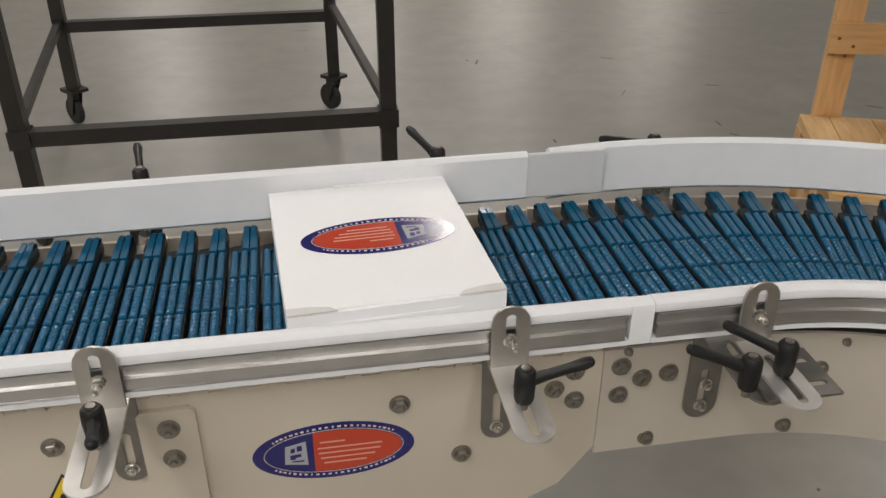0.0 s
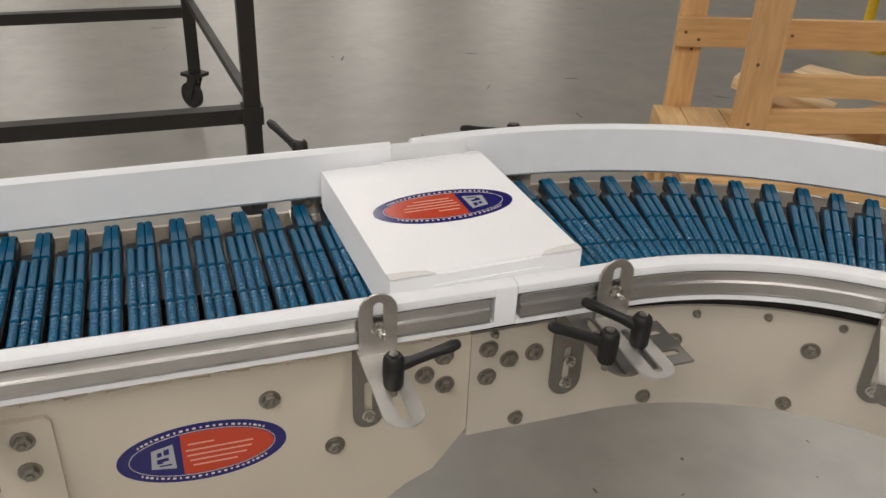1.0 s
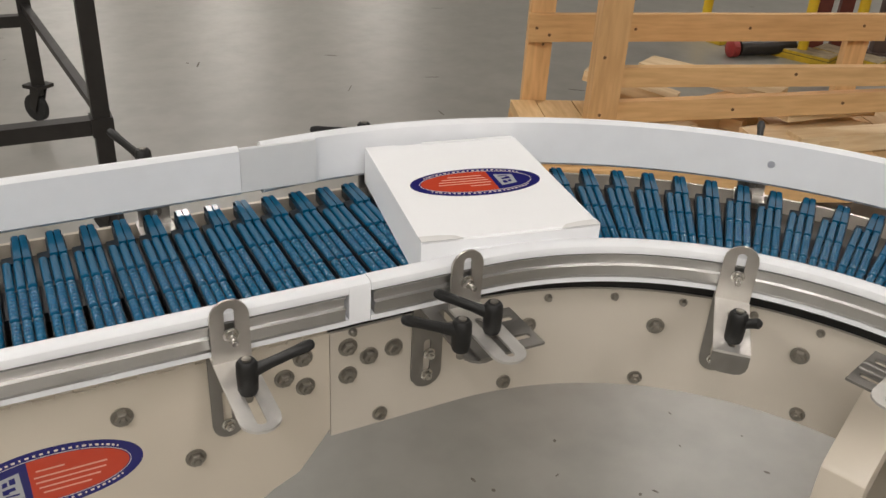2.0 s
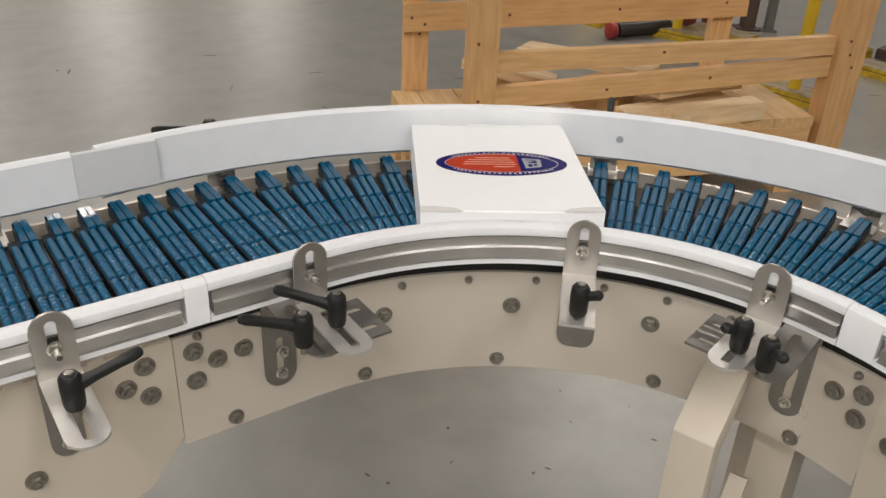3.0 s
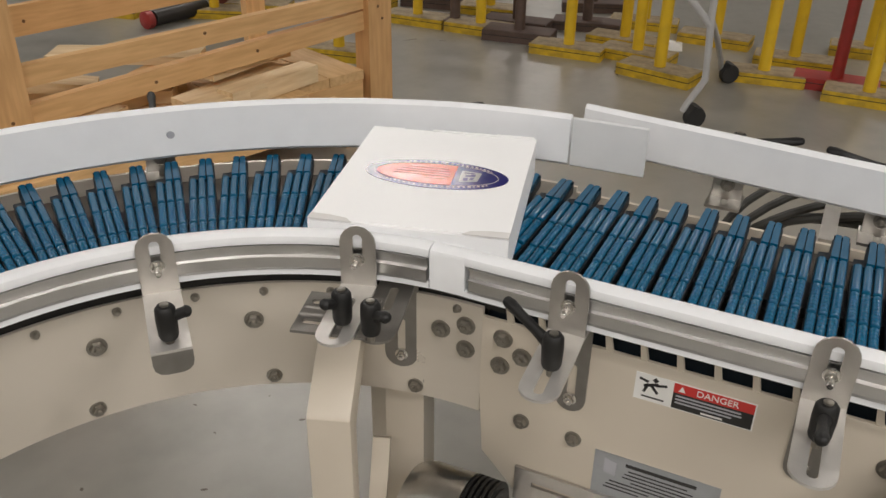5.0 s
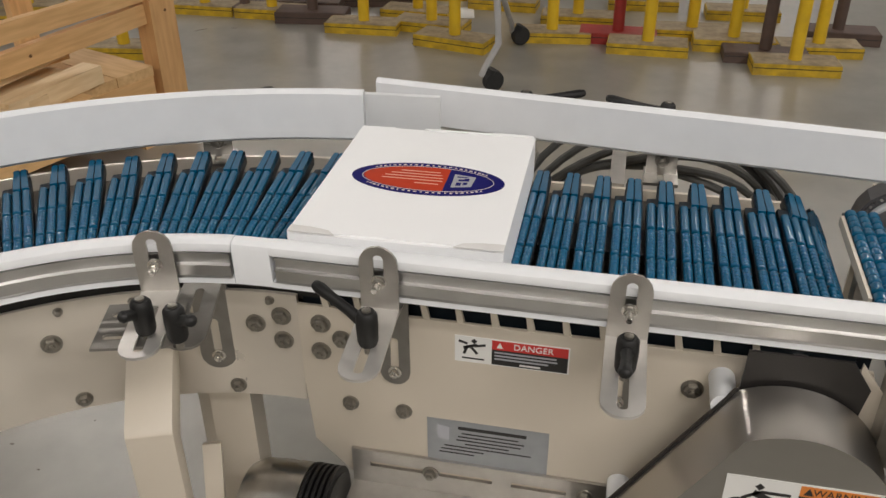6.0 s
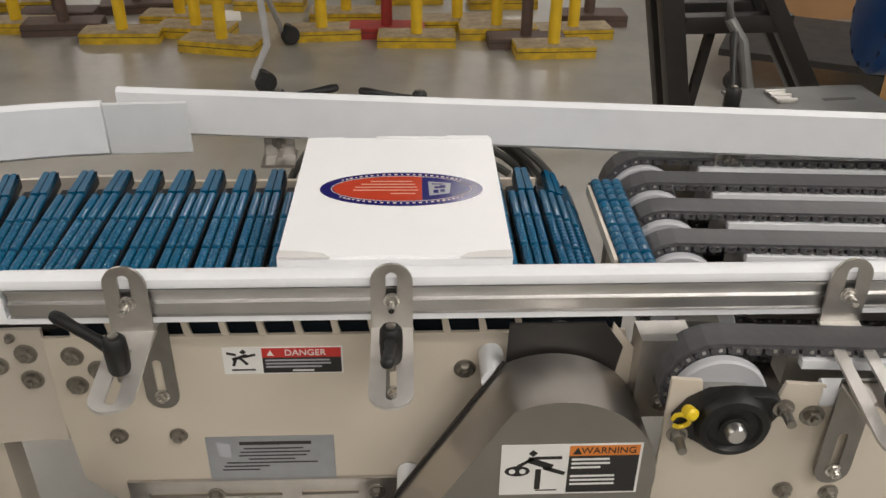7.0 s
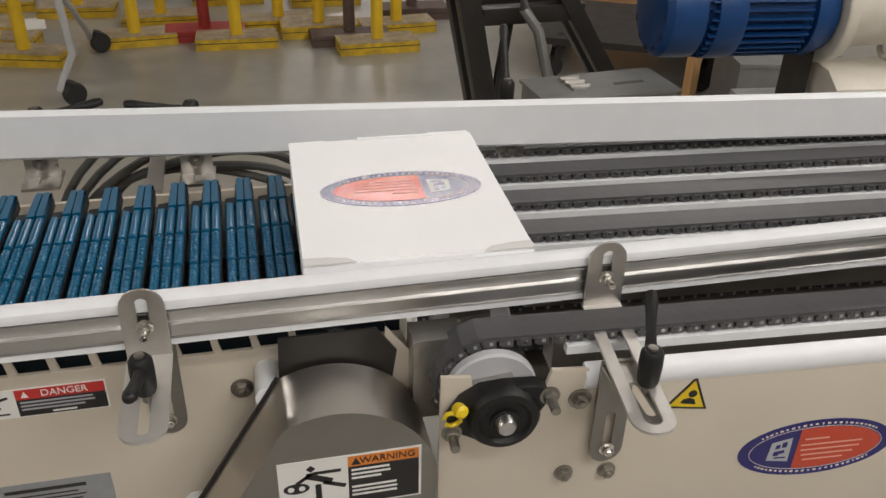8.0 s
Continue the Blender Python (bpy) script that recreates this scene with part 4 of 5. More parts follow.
T_RUN = 1.5
T_LOOP = 2 * T_RUN + 2 * math.pi * TR
T_LINKS = round(T_LOOP / 0.0168)
T_PITCH = T_LOOP / T_LINKS


def link_pose(u, x):
    u = u % T_LOOP
    if u <= T_RUN:
        return pose(x, -u, ZB, 0, 0, -90)
    u -= T_RUN
    half = math.pi * TR
    if u <= half:
        return pose(x, -T_RUN, TZ, 0, 0, -90) @ pose(0, 0, 0, 0, math.degrees(u / TR), 0) @ pose(0, 0, TR)
    u -= half
    if u <= T_RUN:
        return pose(x, -T_RUN + u, ZB - 2 * TR, 0, 0, -90) @ pose(0, 0, 0, 0, 180, 0)
    return pose(x, 0, TZ, 0, 0, -90) @ pose(0, 0, 0, 0, 180 + math.degrees((u - T_RUN) / TR), 0) @ pose(0, 0, TR)


SPROCKETS = []
LINK_X = [0.046, 0.155, 0.230, 0.305, 0.380, 0.455]


def transfer_conveyor():
    c = thing("transfer_conveyor", "cream steel conveyor with grey plastic strand chains", "conveyor", T_ROOT)
    pl = [(-0.052, 0.60), (1.5, 0.60), (1.5, 0.8615), (0.090, 0.8615), (0.088, 0.882), (0.052, 0.884), (0.046, 0.860), (-0.020, 0.860), (-0.024, 0.884), (-0.052, 0.886)]
    side_plate("side_plate", [(x, z) for x, z in pl], c, pose(0, 0, 0, 0, 0, -90), CREAM)
    part("edge_rail", sweep_straight([(0.0, 0.858), (-0.004, 0.866), (-0.003, 0.876), (0.002, 0.882), (0.009, 0.884), (0.012, 0.880), (0.012, 0.858)], 0.085, 1.5), WHITE, c, "white plastic edge rail")
    part("outer_plate", box(0.490, 0.495, -1.5, 0.03, 0.62, 0.885), CREAM, c)
    part("bed", box(0.012, 0.488, -1.5, -0.07, 0.78, 0.785), SHADOWBED, c, "added bed plate, dark like the shade between the strands")
    for x in LINK_X:
        part("wear_strip", box(x - 0.0235, x - 0.0130, -1.46, -0.072, 0.883, 0.8925), WHITE, c, "white wear strip")
        part("wear_track", box(x - 0.0125, x + 0.018, -1.46, -0.062, 0.855, 0.8935), BRACKET, c)
        disc = part("sprocket", lathe([(0.012, -0.006), (0.0420, -0.006), (0.0440, -0.004), (0.0440, 0.004), (0.0420, 0.006), (0.012, 0.006)], 36, pose(0, 0, 0, 0, 90, 0)), DISCWHITE, c, "white plastic sprocket disc", m=pose(x - 0.026, 0, TZ))
        part("square_shaft", prism([(-0.021, -0.021), (0.021, -0.021), (0.021, 0.021), (-0.021, 0.021)], -0.013, 0.0, pose(-0.0062, 0, 0, 0, 90, 0)), BRACKET, disc, "square steel shaft end", bevel=0.0015)
        part("bolt", BOLT_SMALL, BRIGHT, disc, m=pose(-0.0195, -0.014, 0.014, 0, -90, 0))
        part("sprocket_core", lathe([(0.012, 0.008), (0.040, 0.008), (0.040, 0.044), (0.012, 0.044)], 24, pose(0, 0, 0, 0, 90, 0)), CHAINGREY, disc)
        SPROCKETS.append((disc, x - 0.026))
    for x, y in ((0.262, -0.155), (0.187, -0.165)):
        part("tie_rod", lathe([(0.004, 0), (0.004, 0.03)], 10, pose(x, y, 0.880, 0, 90, 0)), ALU, c, "bright rod end")
    part("shaft", lathe([(0.0075, -0.034), (0.0095, -0.031), (0.0095, 0.48)], 18, pose(0, -0.004, TZ - 0.003, 0, 90, 0)), ALU, c, "bright steel shaft")
    # black flange bearing
    brg = part("flange_bearing", prism([(-0.055, -0.006), (-0.050, -0.018), (-0.036, -0.026), (-0.018, -0.037), (0.010, -0.041), (0.034, -0.026), (0.043, -0.004), (0.052, 0.012), (0.051, 0.026), (0.040, 0.034), (0.006, 0.035), (-0.020, 0.032), (-0.040, 0.018)], 0, 0.016, pose(-0.001, 0, TZ, 90, 0, -90) @ Matrix.Diagonal((0.88, 0.86, 1, 1))), BLACK, c, "black two-bolt flange bearing", bevel=0.002)
    part("ring", lathe([(0.0345, -0.012), (0.0345, 0.003), (0.031, 0.008), (0.025, 0.0095), (0.022, 0.006), (0.014, 0.006), (0.0135, 0.009), (0.008, 0.009)], 32, pose(-0.016, -0.004, TZ - 0.003, 0, -90, 0)), BLACK, brg)
    for y, z in ((0.044, -0.016), (-0.046, 0.018)):
        part("bolt", BOLT_HEX, BOLT, brg, m=pose(-0.017, y, TZ + z, 0, -90, 0))
        part("stud", lathe([(0.0045, 0), (0.0045, 0.016)], 10, pose(-0.024, y, TZ + z, 0, -90, 0)), BOLT, brg)
    cap = part("grease_cap", lathe([(0.0055, 0), (0.0065, 0.003), (0.0065, 0.010), (0.004, 0.012)], 12, pose(-0.018, 0.040, TZ + 0.014, 0, -80, 20)), SIGNYELLOW, brg, "yellow grease nipple cap")
    part("strap", tube_along([(-0.022 + 0.002 * math.cos(k), 0.044 + 0.0075 * math.cos(k * 0.7), TZ + 0.004 + 0.0085 * math.sin(k * 0.7)) for k in range(9)], 0.0022, 6), SIGNYELLOW, cap)
    for y, z, mesh in ((-0.075, 0.752, BOLT_HEX), (-0.12, 0.750, BOLT_HEX), (-0.082, 0.8475, BOLT_BIG)):
        part("bolt", mesh, BOLT, c, m=pose(0, y, z, 90, 0, -90))
    hazard_triangle(c, pose(0, -0.192, 0.822, 90, 0, -90) @ pose(0, 0, 0, 0, 0, -8))
    oval_label(c, pose(0, -0.350, 0.750, 90, 0, -90))
    part("leg", box(0.01, 0.07, -1.2, -1.14, 0.0, 0.60), CREAM, c, bevel=0.003)
    part("leg", box(0.38, 0.44, -1.2, -1.14, 0.0, 0.62), CREAM, c, bevel=0.003)
    link = bmesh.new()
    add_box(link, -0.0085, 0.0085, -0.0165, 0.0165, -0.0045, 0.0)
    add_box(link, -0.0035, 0.0075, -0.0195, 0.0195, -0.0100, -0.0030)
    add_box(link, -0.0060, -0.0040, -0.0200, -0.0165, -0.0080, -0.0040)
    add_box(link, 0.0010, 0.0042, -0.0208, -0.0194, -0.0062, -0.0032)
    link_me = mesh_of("chain_link", link, CHAINGREY)
    link_me.materials.append(BRIGHT)
    for p in link_me.polygons[18:]:
        p.material_index = 1
    made = []
    for j, x in enumerate(LINK_X):
        strand = thing("strand_chain", "grey plastic strand chain running over white sprockets", "chain", T_ROOT, "strand chains")
        for i in range(T_LINKS):
            u = i * T_PITCH + j * 0.005
            made.append((part("chain_link", link_me, CHAINGREY, strand, m=link_pose(u, x)), u, x))
    return made


def transfer_roller_plate():
    """Fixed plate with three rows of blue rollers between the two chains."""
    t = thing("transfer_plate", "fixed transfer plate with blue plastic rollers", "transfer plate", pose(0, -0.597, ZB - 0.001, 0, 0, -1))
    part("base", box(0.452, 0.712, -0.040, 0.001, -0.016, -0.008), SLATBASE, t)
    part("edge", box(0.52, 0.700, 0.001, 0.005, -0.018, -0.006), CREAM, t, "cream edge strip")
    part("strut", box(0.62, 0.64, -0.03, -0.01, -0.20, -0.016), BRACKET, t)
    roller = roller_mesh("roller", 0.0545, 0.0060, 4)
    for row in range(4):
        for k in range(3):
            part("roller", roller, BLUE, t, m=pose(0.653 - row * 0.060, -0.007 - k * 0.0125, 0, 0, 0, -90) @ pose(0, 0, 0))
    return t


def sweep_straight(section, y0, y1):
    """A section of (x, z) pairs from -y0 to -y1."""
    bm = bmesh.new()
    add_prism(bm, section, y0, y1, pose(0, 0, 0, 90))
    return bm


# ---- things round the conveyor ----
def caster(parent, m, r=0.05):
    c = part("caster", box(-0.042, 0.042, -0.045, 0.045, 0.155, 0.170), DARKSTEEL, parent, "dark swivel caster", bevel=0.002, m=m)
    part("stem", lathe([(0.017, 0.12), (0.017, 0.20)], 12), DARKSTEEL, c)
    for sx in (-1, 1):
        part("fork", prism([(-0.026, 0.155), (0.026, 0.155), (0.045, r), (0.018, r - 0.018)], -0.002, 0.002, pose(sx * 0.021, 0, 0, 90, 0, 90)), DARKSTEEL, c)
    part("wheel", lathe([(0.02, -0.014), (r * 0.92, -0.014), (r, -0.009), (r, 0.009), (r * 0.92, 0.014), (0.02, 0.014)], 20, pose(0, 0.030, r, 0, 90, 0)), RUBBER, c)
    return c


def tube_rack():
    """A steel tube rack on casters."""
    rk = thing("tube_rack", "dark steel square-tube rack on swivel casters", "rack")
    xl, xr, yn, yf = -1.335, -0.178, 2.446, 3.60
    for x, y in ((xl, yn), (xr, yn), (xl - 0.10, yf), (xr - 0.12, yf)):
        part("post", box(x - 0.026, x + 0.026, y - 0.026, y + 0.026, 0.16, 1.9), DARKSTEEL, rk, bevel=0.004)
        caster(rk, pose(x, y, 0, 0, 0, 40), 0.06)
    for (x0, y0), (x1, y1), z, w in (((xl, yn), (xr, yn), 0.392, 0.05), ((xl - 0.10, yf), (xr - 0.12, yf), 0.44, 0.045), ((xl, yn), (xr, yn), 1.3, 0.05), ((xl - 0.10, yf), (xr - 0.12, yf), 1.3, 0.045), ((xl, yn), (xl - 0.10, yf), 1.3, 0.04), ((xr, yn), (xr - 0.12, yf), 1.3, 0.04)):
        part("rail", bar_between((x0, y0, z), (x1, y1, z), w, w), DARKSTEEL, rk)
    for x, y in ((xl, yn), (xr, yn)):
        part("collar", box(x - 0.033, x + 0.033, y - 0.033, y + 0.033, 0.362, 0.422), DARKSTEEL, rk, bevel=0.003)
    part("brace", bar_between((xl, yn, 0.43), (xl - 0.10, yf - 0.02, 0.46), 0.028, 0.028), DARKSTEEL, rk)
    part("brace", bar_between((xr - 0.12, yf, 0.50), (xr, yn + 0.02, 0.43), 0.028, 0.028), DARKSTEEL, rk)
    return rk


def plank(parent, x0, x1, y0, y1, z0, z1, mat, name="board", turn=0.0, tilt=0.0, nails=True):
    """One sawn board, its length along x, in its parent's space."""
    lx, ly, lz = (x1 - x0) / 2, (y1 - y0) / 2, (z1 - z0) / 2
    bm = box(-lx, lx, -ly, ly, -lz, lz)
    ob = part(name, bm, mat, parent, bevel=0.003, m=pose((x0 + x1) / 2, (y0 + y1) / 2, (z0 + z1) / 2, 0, tilt, turn))
    return ob


def crate():
    """A wooden crate base: plank deck on bearers, posts and side boards, in its own axes (x along the back edge, y to the lane)."""
    c = thing("wooden_crate", "open pine crate frame with plank deck and side boards", "crate", pose(1.32, 2.43, 0, 0, 0, -21.14))
    for i, w in enumerate((0.100, 0.145, 0.14, 0.14, 0.15, 0.14, 0.145, 0.14, 0.13, 0.16, 0.17)):
        x = sum((0.100, 0.145, 0.14, 0.14, 0.15, 0.14, 0.145, 0.14, 0.13, 0.16, 0.17)[:i])
        depth = 0.62 if i < 3 else (0.47 if i > 8 else 0.56)
        plank(c, x + 0.002, x + w - 0.002, -depth, 0.0, 0.272, 0.31, CROSSPINE, "deck_board")
    for y in (-0.04, -0.25, -0.43):
        plank(c, 0.0, 1.55, y - 0.045, y + 0.045, 0.16, 0.272, PINE, "bearer")
        for x in (0.05, 0.78, 1.50):
            plank(c, x - 0.045, x + 0.045, y - 0.045, y + 0.045, 0.0, 0.16, PINE, "block")
    plank(c, 0.0, 1.30, -0.655, -0.622, 0.185, 0.300, PINE, "front_board")
    # posts, upright boards
    for x, yy, w, d, z0, z1 in ((0.095, 0.022, 0.095, 0.04, 0.02, 1.25), (1.375, 0.022, 0.09, 0.04, 0.02, 0.575), (0.232, -0.425, 0.100, 0.07, 0.311, 1.35), (1.650, -0.425, 0.115, 0.09, 0.0, 1.35)):
        part("post", prism([(-w / 2, -d / 2), (w / 2, -d / 2), (w / 2, d / 2), (-w / 2, d / 2)], z0, z1), UPPINE, c, bevel=0.003, m=pose(x, yy, 0))
    plank(c, 0.04, 1.46, -0.030, 0.0, 0.565, 0.668, PINE, "back_board", 0.0, -1.5)
    plank(c, 0.04, 1.58, -0.030, 0.0, 0.98, 1.07, PINE, "back_board")
    plank(c, 0.285, 1.592, -0.440, -0.405, 0.527, 0.595, PINE, "side_board", 0.0, -1.3)
    plank(c, 0.285, 1.592, -0.440, -0.405, 0.421, 0.496, PINE, "side_board", 0.0, -3.3)
    # Small brown discs for the knots in the boards.
    for x, yy, z in ((0.07, -0.031, 0.60), (0.12, -0.031, 0.575), (0.10, -0.031, 0.54), (1.36, -0.031, 0.64), (0.9, -0.031, 0.62), (0.45, -0.031, 0.605), (0.22, -0.461, 0.42), (0.25, -0.461, 0.38), (0.21, -0.461, 0.62), (0.7, -0.4415, 0.44), (1.1, -0.4415, 0.47), (0.9, -0.4415, 0.57), (1.64, -0.471, 0.55), (1.66, -0.471, 0.50), (1.63, -0.471, 0.60)):
        part("nail_head", lathe([(0.006, 0), (0.006, 0.0015)], 8, pose(x, yy + 0.001, z, 90)), KNOT, c)
    return c


def lumber():
    """Loose offcuts on the crate's deck."""
    root = pose(1.32, 2.43, 0, 0, 0, -21.14)
    for x, y, z, l, w, h, turn, tilt, mat in (
            (0.62, -0.12, 0.335, 0.55, 0.12, 0.045, -38, 0, PALEPINE), (0.55, -0.28, 0.333, 0.70, 0.09, 0.040, 12, 0, PALEPINE),
            (0.70, -0.20, 0.372, 0.62, 0.09, 0.03, 22, -3, PINE), (1.02, -0.38, 0.335, 0.50, 0.10, 0.045, 14, 0, PALEPINE),
            (1.12, -0.47, 0.345, 0.42, 0.085, 0.065, 10, 0, PALEPINE), (0.92, -0.47, 0.336, 0.30, 0.14, 0.05, 4, 0, PALEPINE),
            (0.42, -0.42, 0.332, 0.42, 0.09, 0.038, 30, 0, PALEPINE), (1.0, -0.25, 0.378, 0.75, 0.07, 0.035, 8, 2, PINE),
            (0.45, -0.08, 0.40, 0.36, 0.11, 0.04, -30, 8, PALEPINE),
            (0.80, 0.00, 0.412, 0.56, 0.15, 0.03, -42, 0, PALEPINE), (1.10, -0.33, 0.405, 0.40, 0.09, 0.03, 16, 0, PALEPINE)):
        solo("lumber_offcut", box(-l / 2, l / 2, -w / 2, w / 2, -h / 2, h / 2), mat, "pale sawn pine offcut lying on the crate deck", "lumber", root @ pose(x, y, z, 0, tilt, turn), 0.003, "loose lumber offcuts")


def pipe_stand(x, y, turn, mat, top, height=1.1, foot=0.40, dy=0.0, label="worn yellow steel stand with a flat foot", group="yellow stands", lean=0.0):
    s = thing("steel_stand", label, "stand", pose(x, y, 0, 0, 0, turn), group)
    h = 0.050 + 0.012 * ((x * 3.7 + y * 9.1) % 1.0)
    f = part("foot", box(-0.085, 0.085, -foot / 2, foot / 2, 0.0, h), mat, s, bevel=0.004)
    part("tread", box(-0.081, 0.081, -foot / 2 + 0.004, foot / 2 - 0.004, h + 0.0005, h + 0.003), top, f, "dirty foot top")
    part("post", lathe([(0.030, 0.056), (0.030, height)], 16), YELLOWPOST if mat is YELLOW else mat, s, m=pose(0, dy, 0, lean, 0, 0))
    part("edge_line", box(-0.0865, 0.0865, -foot / 2 - 0.0015, foot / 2 + 0.0015, 0.034, 0.0375), SIGNBLACK, f, "dark grimy edge line")
    part("crosshead", box(-0.03, 0.03, -0.22, 0.22, height, height + 0.05), mat, s, bevel=0.004)
    return s


def stands():
    for x, y, turn, kind in ((4.20, 1.08, 1, "y"), (4.025, 0.54, -14, "y"), (4.28, 0.72, -9, "y"), (4.50, 0.85, -5, "y"), (4.24, 0.06, 6, "y"), (4.56, -0.05, 2, "y"), (4.13, -0.435, -1, "y"),
                             (4.42, -0.66, 2, "y"), (4.26, -0.86, 1, "y"), (4.11, -1.00, 2, "b"), (3.96, -1.12, 3, "y"), (4.26, -1.27, 5, "y"), (4.28, -0.28, 0, "r"), (4.50, -1.40, 0, "b"),
                             (4.38, 2.10, 0, "y"), (4.40, 1.86, 4, "b"), (4.37, 1.68, 0, "y"), (4.33, 1.42, 6, "b"), (4.55, 1.52, 4, "b"), (3.56, 2.15, 8, "y"), (4.75, 1.15, 12, "b"), (5.20, 1.25, 20, "b"),
                             (4.80, 0.40, -3, "y"), (4.95, 0.85, 8, "y"), (4.80, 1.80, 5, "y"), (4.95, -0.40, 3, "y"), (4.85, -0.95, 2, "y"), (4.80, 2.20, 8, "b"), (3.92, 3.27, 20, "y"), (3.66, 3.85, 10, "y"), (4.15, 3.10, 16, "y"), (4.60, 2.60, -6, "y")):
        if kind == "y":
            pipe_stand(x, y, turn, YELLOW, YELLOWTOP)
        elif kind == "r":
            pipe_stand(x, y, turn, REDPAINT, REDPAINT, label="dark red painted steel stand with a flat foot", group="red stands")
        else:
            pipe_stand(x, y, turn, BROWNSTEEL, BROWNSTEEL, label="rusty brown steel stand with a flat foot", group="brown stands")


def grey_trestle():
    """A pale grey folding stand with black rubber feet."""
    g = thing("grey_trestle", "pale grey bent-tube trestle with black casters", "trestle")
    part("leg", tube_along([(3.405, 0.29, 0.07), (3.41, 0.275, 0.11), (3.43, 0.222, 0.215), (3.43, 0.228, 0.34), (3.43, 0.238, 0.48), (3.43, 0.240, 0.80), (3.43, 0.242, 1.3)], 0.0155, 10), GREYPAINT, g)
    part("brace", tube_along([(3.425, 0.238, 0.45), (3.41, 0.30, 0.52), (3.39, 0.40, 0.63), (3.36, 0.62, 0.9)], 0.016, 10), GREYPAINT, g)
    part("leg", tube_along([(4.11, 0.255, 0.07), (4.05, 0.25, 0.12), (3.70, 0.24, 0.33), (3.44, 0.238, 0.47)], 0.014, 10), GREYPAINT, g)
    for x, y in ((3.405, 0.285), (4.10, 0.255)):
        part("sleeve", lathe([(0.021, 0.055), (0.021, 0.115)], 12, pose(x, y, 0, 22)), RUBBER, g)
        part("wheel", lathe([(0.02, -0.02), (0.045, -0.02), (0.05, 0), (0.045, 0.02), (0.02, 0.02)], 18, pose(x + 0.01, y - 0.045, 0.05, 0, 90, 40)), RUBBER, g)
    return g


def machine_stand():
    """A dark steel machine stand with casters behind the discharge rail: one steep leg, one raked leg and a rail on each side."""
    s = thing("machine_stand", "dark welded steel machine stand on casters", "machine stand")
    for x in (1.68, 1.80):
        part("leg", bar_between((x, -1.125, 0.165), (x, -0.905, 1.22), 0.055, 0.05), DARKSTEEL, s, bevel=0.003)
        part("leg", bar_between((x, -1.66, 0.165), (x, -0.99, 1.22), 0.045, 0.04), DARKSTEEL, s, bevel=0.003)
        part("rail", bar_between((x, -1.015, 0.817), (x, -1.265, 0.822), 0.04, 0.04), DARKSTEEL, s, bevel=0.003)
        part("rail", bar_between((x, -1.12, 0.22), (x, -1.60, 0.22), 0.045, 0.045), DARKSTEEL, s, bevel=0.003)
        for y in (-1.125, -1.66):
            caster(s, pose(x, y, 0, 0, 0, 60))
    for y, z in ((-0.99, 0.87), (-1.12, 0.22), (-1.60, 0.22)):
        part("crossbar", bar_between((1.70, y, z), (1.78, y, z), 0.045, 0.045), DARKSTEEL, s, bevel=0.003)
    part("brace", bar_between((1.70, -1.09, 0.80), (1.70, -1.06, 0.55), 0.020, 0.020), DARKSTEEL, s)
    part("hanging_tube", tube_along([(1.64, -1.09, 1.2), (1.63, -1.095, 0.90), (1.62, -1.10, 0.845), (1.60, -1.13, 0.80), (1.58, -1.155, 0.70), (1.54, -1.19, 0.60)], 0.013, 10), JBOXGREY, s, "grey hanging tube")
    return s


def junction_box():
    j = thing("junction_box", "grey metal junction box with a soldered latch", "junction box", pose(1.371, -1.196, 0, 0, 0, 5.5))
    part("body", box(-0.065, 0.065, -0.15, 0.15, 0.63, 0.745), JBOXGREY, j, bevel=0.003)
    part("lid", box(-0.07, 0.07, -0.155, 0.155, 0.745, 0.752), JBOXGREY, j, bevel=0.001)
    part("latch", box(-0.022, 0.045, 0.038, 0.072, 0.752, 0.758), STEEL, j, bevel=0.002)
    for x in (-0.016, 0.010, 0.036):
        part("latch_rib", lathe([(0.004, -0.022), (0.004, 0.022)], 10, pose(x, 0.055, 0.758, 90, 0, 0)), STEEL, j)
    part("print_line", box(-0.012, 0.0, -0.10, -0.03, 0.752, 0.7528), CABLE, j)
    part("stem", box(-0.02, 0.02, -0.02, 0.02, 0.0, 0.63), DARKSTEEL, j)
    part("foot", box(-0.12, 0.12, -0.12, 0.12, 0.0, 0.012), DARKSTEEL, j)
    return j


